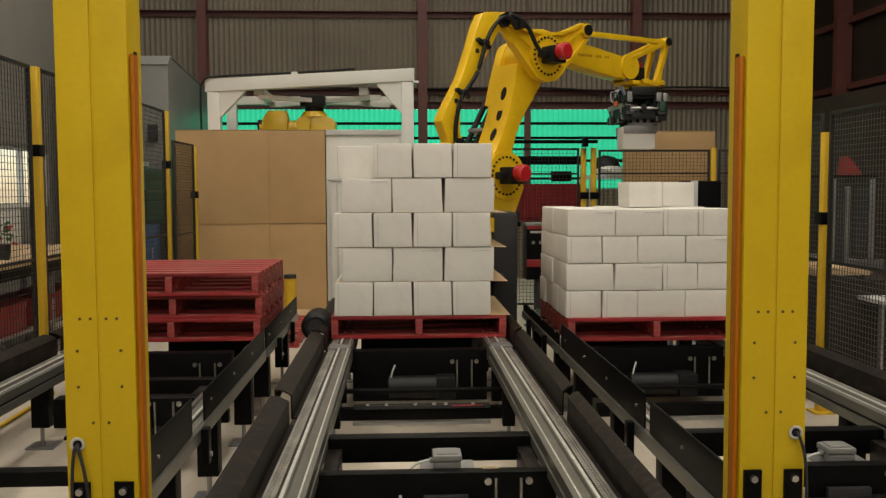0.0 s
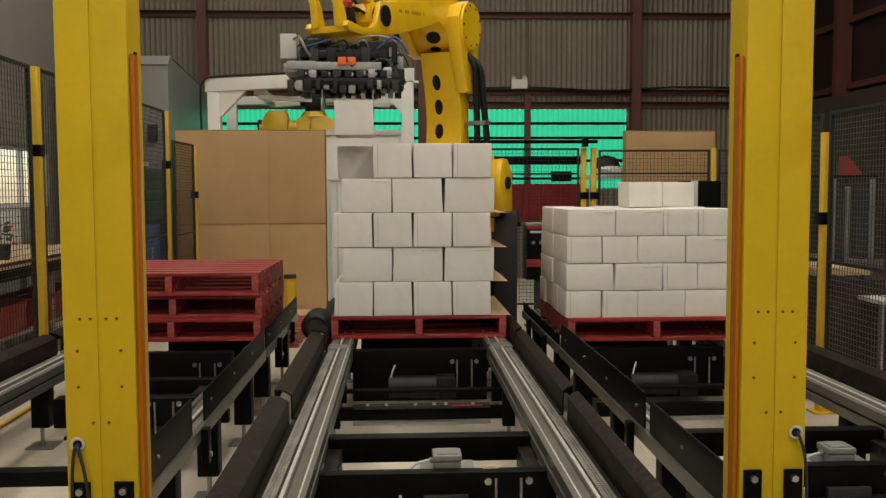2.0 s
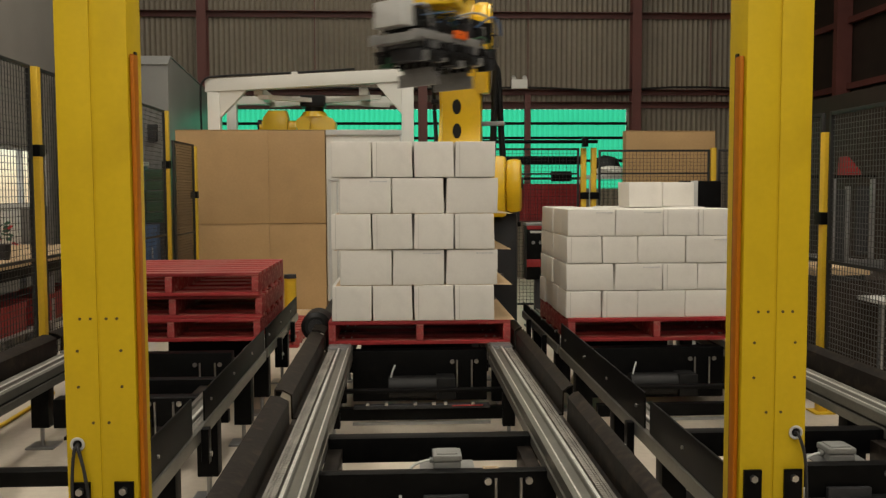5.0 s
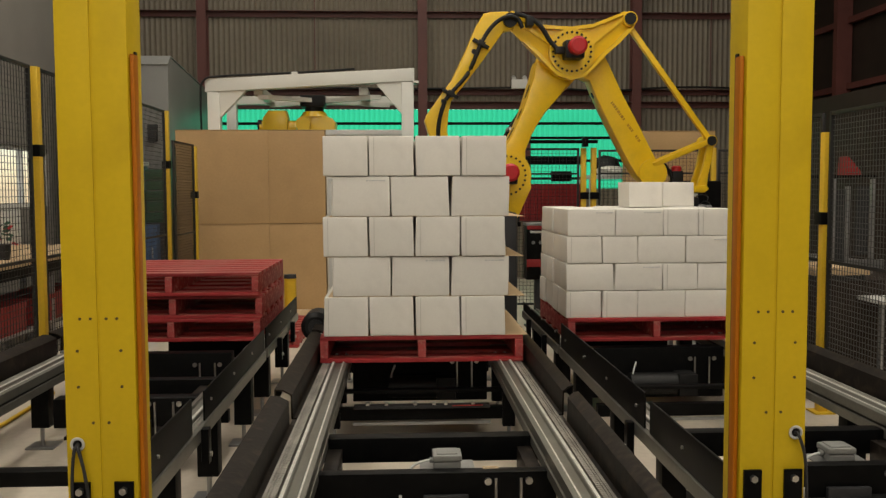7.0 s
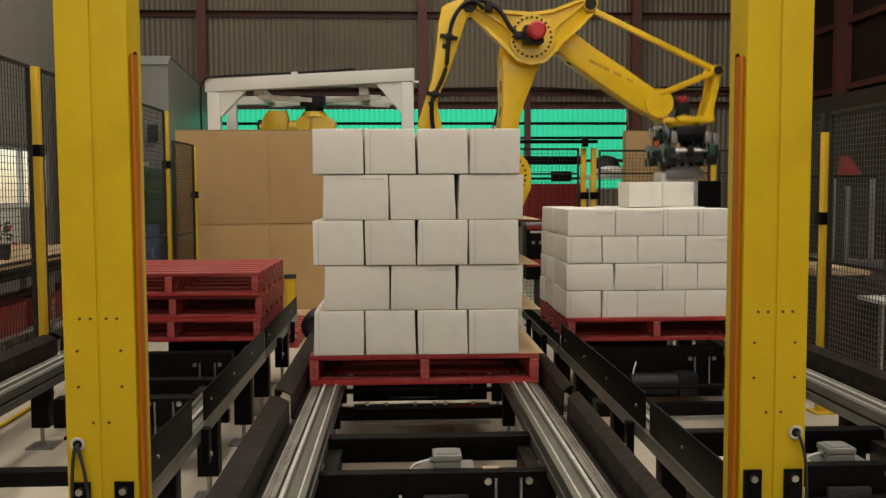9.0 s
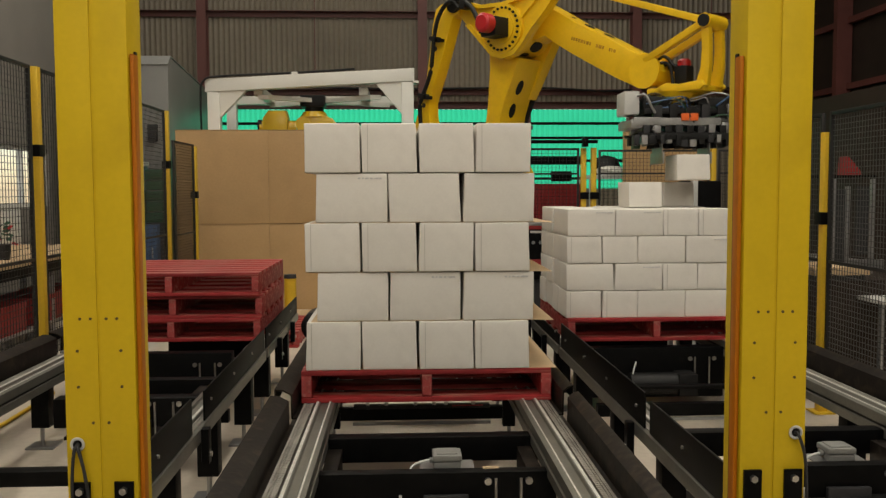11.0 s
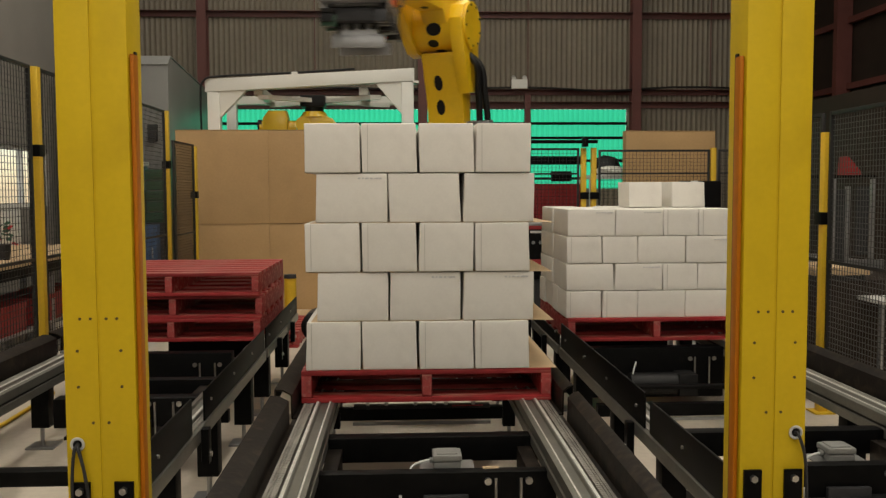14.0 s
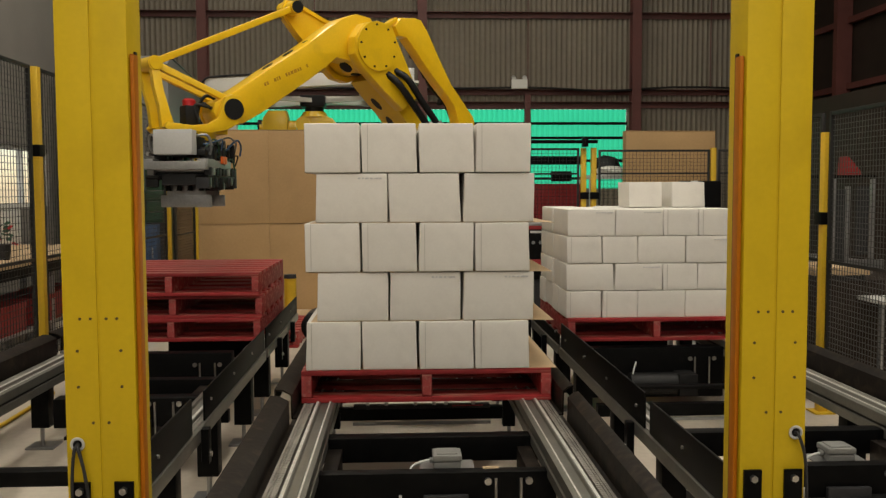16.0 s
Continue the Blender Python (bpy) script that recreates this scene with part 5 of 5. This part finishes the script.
for y0, y1, z0, z1 in ((0.099, 0.1015, 0.05, 0.074), (-0.1065, -0.104, 0.06, 0.084)):
    x = 0.56
    while x < 0.98:
        w_ = rl_.uniform(0.010, 0.026)
        part("marking", box(B(), x, x + w_, y0, y1, z0, z1), LETTER, fa, "faded lettering bar")
        x += w_ + (0.008 if rl_.random() < 0.8 else 0.05)
# dark plugs draw the shaded openings along the forearm
for x in (0.42, 0.62, 0.82):
    bm = B()
    rod(bm, (x, 0, 0.10), (x, 0, 0.222 - 0.148 * (x - 0.42)), 0.030, 18)
    for v in bm.verts:
        v.co.x = x + (v.co.x - x) * 1.6
        v.co.z -= 0.148 * (v.co.x - x)
    part("casting_hole", bm, RUBBER, fa)
    bm = B()
    rod(bm, (x, 0, 0.04), (x, 0, -0.007 - 0.165 * (x - 0.42)), 0.03, 18)
    for v in bm.verts:
        v.co.z -= 0.165 * (v.co.x - x)
    part("casting_hole", bm, RUBBER, fa)

# top link
PARTS["top_link"] = tl = new("top_link")
tl.parent = robot
part("link_bar", box(B(), 0.0, L3, -0.075, -0.02, -0.024, 0.024, 0.008), ROBOT, tl, "slim yellow link bar")

# wrist: origin at the wrist pivot, always level
PARTS["wrist"] = wr_ = new("wrist")
wr_.parent = robot


def strut(bm, a, b, w, y0, y1):
    a, b = Vector((a[0], 0, a[1])), Vector((b[0], 0, b[1]))
    d = (b - a).normalized()
    n = Vector((-d.z, 0, d.x)) * (w / 2)
    pts = [a - n, b - n, b + n, a + n]
    return prism(bm, [(p.x, p.z) for p in pts], y0, y1, "y", 0.010)


YOKE = [(-0.05, -0.09), (0.05, -0.145), (0.20, -0.175), (0.46, -0.17), (0.495, -0.14), (0.47, -0.105), (0.30, -0.12), (0.18, -0.105), (0.11, -0.06), (0.085, 0.01), (0.06, 0.08), (0.0, 0.105), (-0.06, 0.09), (-0.10, 0.02)]
bm = B()
for y0, y1 in ((-0.112, -0.058), (0.058, 0.112)):
    strut(bm, (0.0, 0.07), (ua, wa), 0.048, y0, y1)
    prism(bm, [(ua - 0.028, wa), (ua + 0.028, wa), (ua + 0.022, 0.12), (ua + 0.005, 0.0), (ua - 0.012, -0.14), (ua - 0.105, -0.14), (ua - 0.065, -0.02), (ua - 0.042, 0.10)], y0, y1, "y", 0.010)
for v in bm.verts:
    v.co.y -= 0.065 * min(1.0, max(0.0, (v.co.z - 0.02) / 0.2))
prism(bm, [(0.13, -0.13), (0.20, -0.175), (0.46, -0.17), (0.495, -0.14), (0.47, -0.105), (0.30, -0.12), (0.20, -0.105)], -0.16, -0.115, "y", 0.012)
prism(bm, YOKE, 0.115, 0.16, "y", 0.012)
box(bm, 0.03, 0.47, -0.13, 0.13, -0.175, -0.13, 0.012)
rod(bm, (RB["df"], 0, -0.24), (RB["df"], 0, -0.16), 0.13, 32, 0.17)
rod(bm, (ua, -0.185, wa), (ua, 0.055, wa), 0.05, 24)
part("wrist_casting", bm, ROBOT, wr_, "yellow triangular wrist casting")
part("flange", rod(B(), (RB["df"], 0, -0.285), (RB["df"], 0, -0.235), 0.095, 28), ROBOT, wr_)
for s in (-1, 1):
    part("pivot_cap", rod(B(), (ua, s * 0.12 - 0.065, wa), (ua, s * 0.13 - 0.065, wa), 0.042, 24), RUBBER if s < 0 else ROBOT, wr_, "pivot cap")
bm = B()
box(bm, 0.20, 0.30, -0.05, 0.05, -0.13, 0.02, 0.012)
part("wrist_motor", bm, RUBBER, wr_, "black wrist motor")
part("motor_cap", rod(rod(B(), (0.25, 0, 0.02), (0.25, 0, 0.055), 0.045, 24), (0.25, 0, 0.055), (0.25, 0, 0.068), 0.045, 24, 0.032), REDM, wr_, "red encoder cap")
bm = B()
for k in range(4):
    hose(bm, [(0.05 + 0.02 * k, -0.05 + 0.03 * k, 0.0), (0.11, -0.07 + 0.045 * k, 0.05 - 0.015 * k), (0.17 + 0.02 * k, -0.05 + 0.03 * k, 0.02), (0.20, -0.06 + 0.04 * k, -0.12)], 0.011)
hose(bm, [(0.02, -0.02, 0.06), (0.10, -0.03, 0.10), (0.16, -0.02, 0.05), (0.19, 0.0, -0.02)], 0.012)
part("hose", bm, RUBBER, wr_)

# gripper: origin on the wrist axis at pivot height, x towards the valve box
PARTS["gripper"] = gr = new("gripper")
gr.parent = robot
bm = B()
box(bm, -0.30, 0.30, -0.17, 0.17, -0.325, -0.285, 0.006)
box(bm, -0.34, -0.08, -0.12, 0.14, -0.30, -0.21, 0.015)
box(bm, 0.10, 0.30, -0.10, 0.12, -0.30, -0.20, 0.015)
part("mounting_plate", bm, RUBBER, gr, "black gripper mounting plate")
for s in (-1, 1):
    bm = B()
    box(bm, -0.22, 0.36, s * 0.175 - 0.028, s * 0.175 + 0.028, -0.405, -0.355, 0.003)
    part("side_beam", bm, GRIPM, gr, "grey aluminium side beam")
    if s < 0:
        part("side_beam", box(B(), -0.30, 0.26, -0.225, -0.20, -0.395, -0.345, 0.003), LGREY, gr, "pale aluminium side beam")
        part("guide_rod", rod(B(), (-0.26, -0.215, -0.315), (0.28, -0.215, -0.315), 0.011, 10), CHROME, gr, "bright steel guide rod")
    bm = B()
    box(bm, 0.20, 0.385, s * 0.175 - 0.034, s * 0.175 + 0.034, -0.405, -0.350, 0.008)
    part("cylinder", bm, GRIPM, gr, "grey pneumatic cylinder")
    for k in range(2) if s > 0 else ():
        part("connector", box(B(), -0.03 + 0.062 * k - 0.027, -0.03 + 0.062 * k + 0.027, s * 0.213 - 0.008, s * 0.213 + 0.008, -0.375, -0.325, 0.004), ORANGE, gr, "orange connector block")
    bm = B()
    prism(bm, [(-0.37, -0.455), (0.36, -0.455), (0.35, -0.475), (0.22, -0.505), (-0.25, -0.505), (-0.38, -0.485)], s * 0.16 - 0.045, s * 0.16 + 0.045, "y", 0.012)
    part("jaw_carrier", bm, RUBBER, gr, "black jaw carrier")
bm = B()
for x in (-0.28, -0.12, 0.04, 0.2):
    box(bm, x, x + 0.05, -0.19, 0.19, -0.44, -0.40, 0.004)
box(bm, 0.32, 0.40, -0.20, 0.20, -0.42, -0.365, 0.005)
part("cross_rail", bm, GRIPM, gr, "grey cross rails")
bm = B()
box(bm, -0.30, 0.30, -0.15, 0.15, -0.52, -0.44, 0.01)
part("suction_head", bm, DGREY, gr, "dark suction head")
cup = finish("suction_cup", rod(B(), (0, 0, -0.555), (0, 0, -0.52), 0.020, 12, 0.012), RUBBER)
for i in range(7):
    for j in range(4):
        o = part("suction_cup", cup, None, gr)
        o.location = (-0.20 + i * 0.066, -0.11 + j * 0.073, 0)
bm = B()
box(bm, 0.325, 0.43, -0.125, 0.125, -0.325, -0.165, 0.008)
part("valve_box", bm, LGREY, gr, "pale grey valve box")
for s in (-1, 1):
    bm = B()
    box(bm, s * 0.165 - 0.004, s * 0.165 + 0.004, -0.13, 0.13, -0.585, -0.50)
    box(bm, s * 0.165 - 0.006, s * 0.165 + 0.006, -0.17, 0.17, -0.665, -0.585, 0.002)
    part("clamp_plate", bm, STEEL, gr, "bare steel clamp plate")
for s in (-1, 1):
    for k in range(9):
        bm = B()
        x = -0.33 + 0.075 * k
        box(bm, x, x + 0.045, s * 0.185 - 0.022, s * 0.185 + 0.022, -0.455, -0.412 + 0.006 * (k % 3), 0.003)
        part("slide_block", bm, (RUBBER, DGREY, RUBBER, STEEL, DGREY)[(k + (s > 0)) % 5], gr)
    for k in range(5):
        bm = B()
        x = -0.26 + 0.11 * k
        box(bm, x, x + 0.06, s * 0.15 - 0.035, s * 0.15 + 0.035, -0.352, -0.27 + 0.012 * (k % 2), 0.006)
        part("valve", bm, (RUBBER, DGREY, RUBBER)[k % 3], gr)
rg = random.Random(4)
for k in range(30):
    bm = B()
    s = rg.choice((-1, 1))
    x0 = rg.uniform(-0.40, 0.1)
    x1 = x0 + rg.uniform(0.12, 0.40)
    y = s * rg.uniform(0.08, 0.23)
    z = rg.uniform(-0.36, -0.20)
    hose(bm, [(x0, y, z - 0.07), (x0 + 0.04, y + s * rg.uniform(0, 0.04), z), ((x0 + x1) / 2, y, z + rg.uniform(-0.02, 0.04)), (min(x1, 0.34), y * 0.8, z - rg.uniform(0.0, 0.06))], rg.uniform(0.004, 0.008), 6, 5)
    part("air_hose", bm, (RUBBER, RUBBER, STEEL, BLUE, RUBBER, GREEN_D)[k % 6], gr)
for k in range(22):
    bm = B()
    x, y = rg.uniform(-0.40, 0.26), rg.choice((-1, 1)) * rg.uniform(0.10, 0.20)
    if k < 9:
        x, y = rg.uniform(-0.42, -0.30), rg.uniform(-0.20, 0.20)
    z0 = rg.choice((-0.36, -0.46, -0.50))
    box(bm, x, x + rg.uniform(0.03, 0.07), y - 0.025, y + 0.025, z0, z0 + rg.uniform(0.04, 0.13), 0.005)
    part("valve", bm, (RUBBER, STEEL, RUBBER, GREEN_D, GRIPM)[k % 5], gr)
# small blocks, fingers and fittings under the jaw carriers
for k in range(26):
    x, s = -0.36 + 0.028 * k, 1 if k % 2 else -1
    h_ = rg.uniform(0.02, 0.055)
    part("finger", box(B(), x, x + rg.uniform(0.02, 0.05), s * 0.17 - 0.04, s * 0.17 + rg.uniform(0.03, 0.055), -0.50 - h_, -0.47, 0.004), (RUBBER, DGREY, STEEL, RUBBER, GREEN_D, GRIPM)[k % 6], gr)
for k in range(5):
    bm = B()
    rod(bm, (-0.33 + 0.15 * k, -0.16, -0.425), (-0.33 + 0.15 * k, 0.16, -0.425), 0.012, 10)
    part("guide_rod", bm, CHROME, gr, "bright steel guide rod")
# earth-coloured conduit loops at the valve box
for s in (-1, 1):
    part("conduit", hose(B(), [(0.34, s * 0.13, -0.20), (0.30, s * 0.19, -0.20), (0.26, s * 0.20, -0.28), (0.22, s * 0.17, -0.33)], 0.009), STEEL, gr, "grey conduit loop")


# ---- motions ----
def motions():
    times = [round(0.1 * k, 1) for k in range(161)]
    table = {t: robot_poses(t) for t in times}
    for key, ob in PARTS.items():
        walk(ob, [(t, table[t][key]) for t in times])
    # the pallet and all that rides on it
    ride = ((0.0, 0.0), (4.1, 0.0), (4.5, 0.078), (7.0, 0.822), (9.2, 1.478), (10.0, 1.716), (10.5, PY0 - PY1), (16.0, PY0 - PY1))
    for ob, m in MOVING:
        walk(ob, [(t, Matrix.Translation((0, -d, 0)) @ m) for t, d in ride])
    # carton lowered into the gap of the top layer
    base = robot.matrix_basis
    ob, rest = FILL
    hold = (base @ table[3.1]["gripper"]).inverted() @ rest
    rows = [(t, base @ table[t]["gripper"] @ hold) for t in times if t <= 3.1]
    rows += [(t, Matrix.Translation((0, -d, 0)) @ rest) for t, d in ((3.3, 0.0), (4.1, 0.0), *ride[2:])]
    walk(ob, rows)
    # carton fetched from the infeed and set on the part-built stack
    down = pose(1.985, 6.265, ZT)
    hold = (base @ table[11.6]["gripper"]).inverted() @ down
    hold.translation.z = -0.6 - hB
    up = base @ table[7.8]["gripper"] @ hold
    rows = [(0.0, up), (7.8, up)] + [(t, base @ table[t]["gripper"] @ hold) for t in times if 7.9 <= t <= 11.6]
    rows += [(11.8, down), (16.0, down)]
    walk(LAID, rows)


motions()
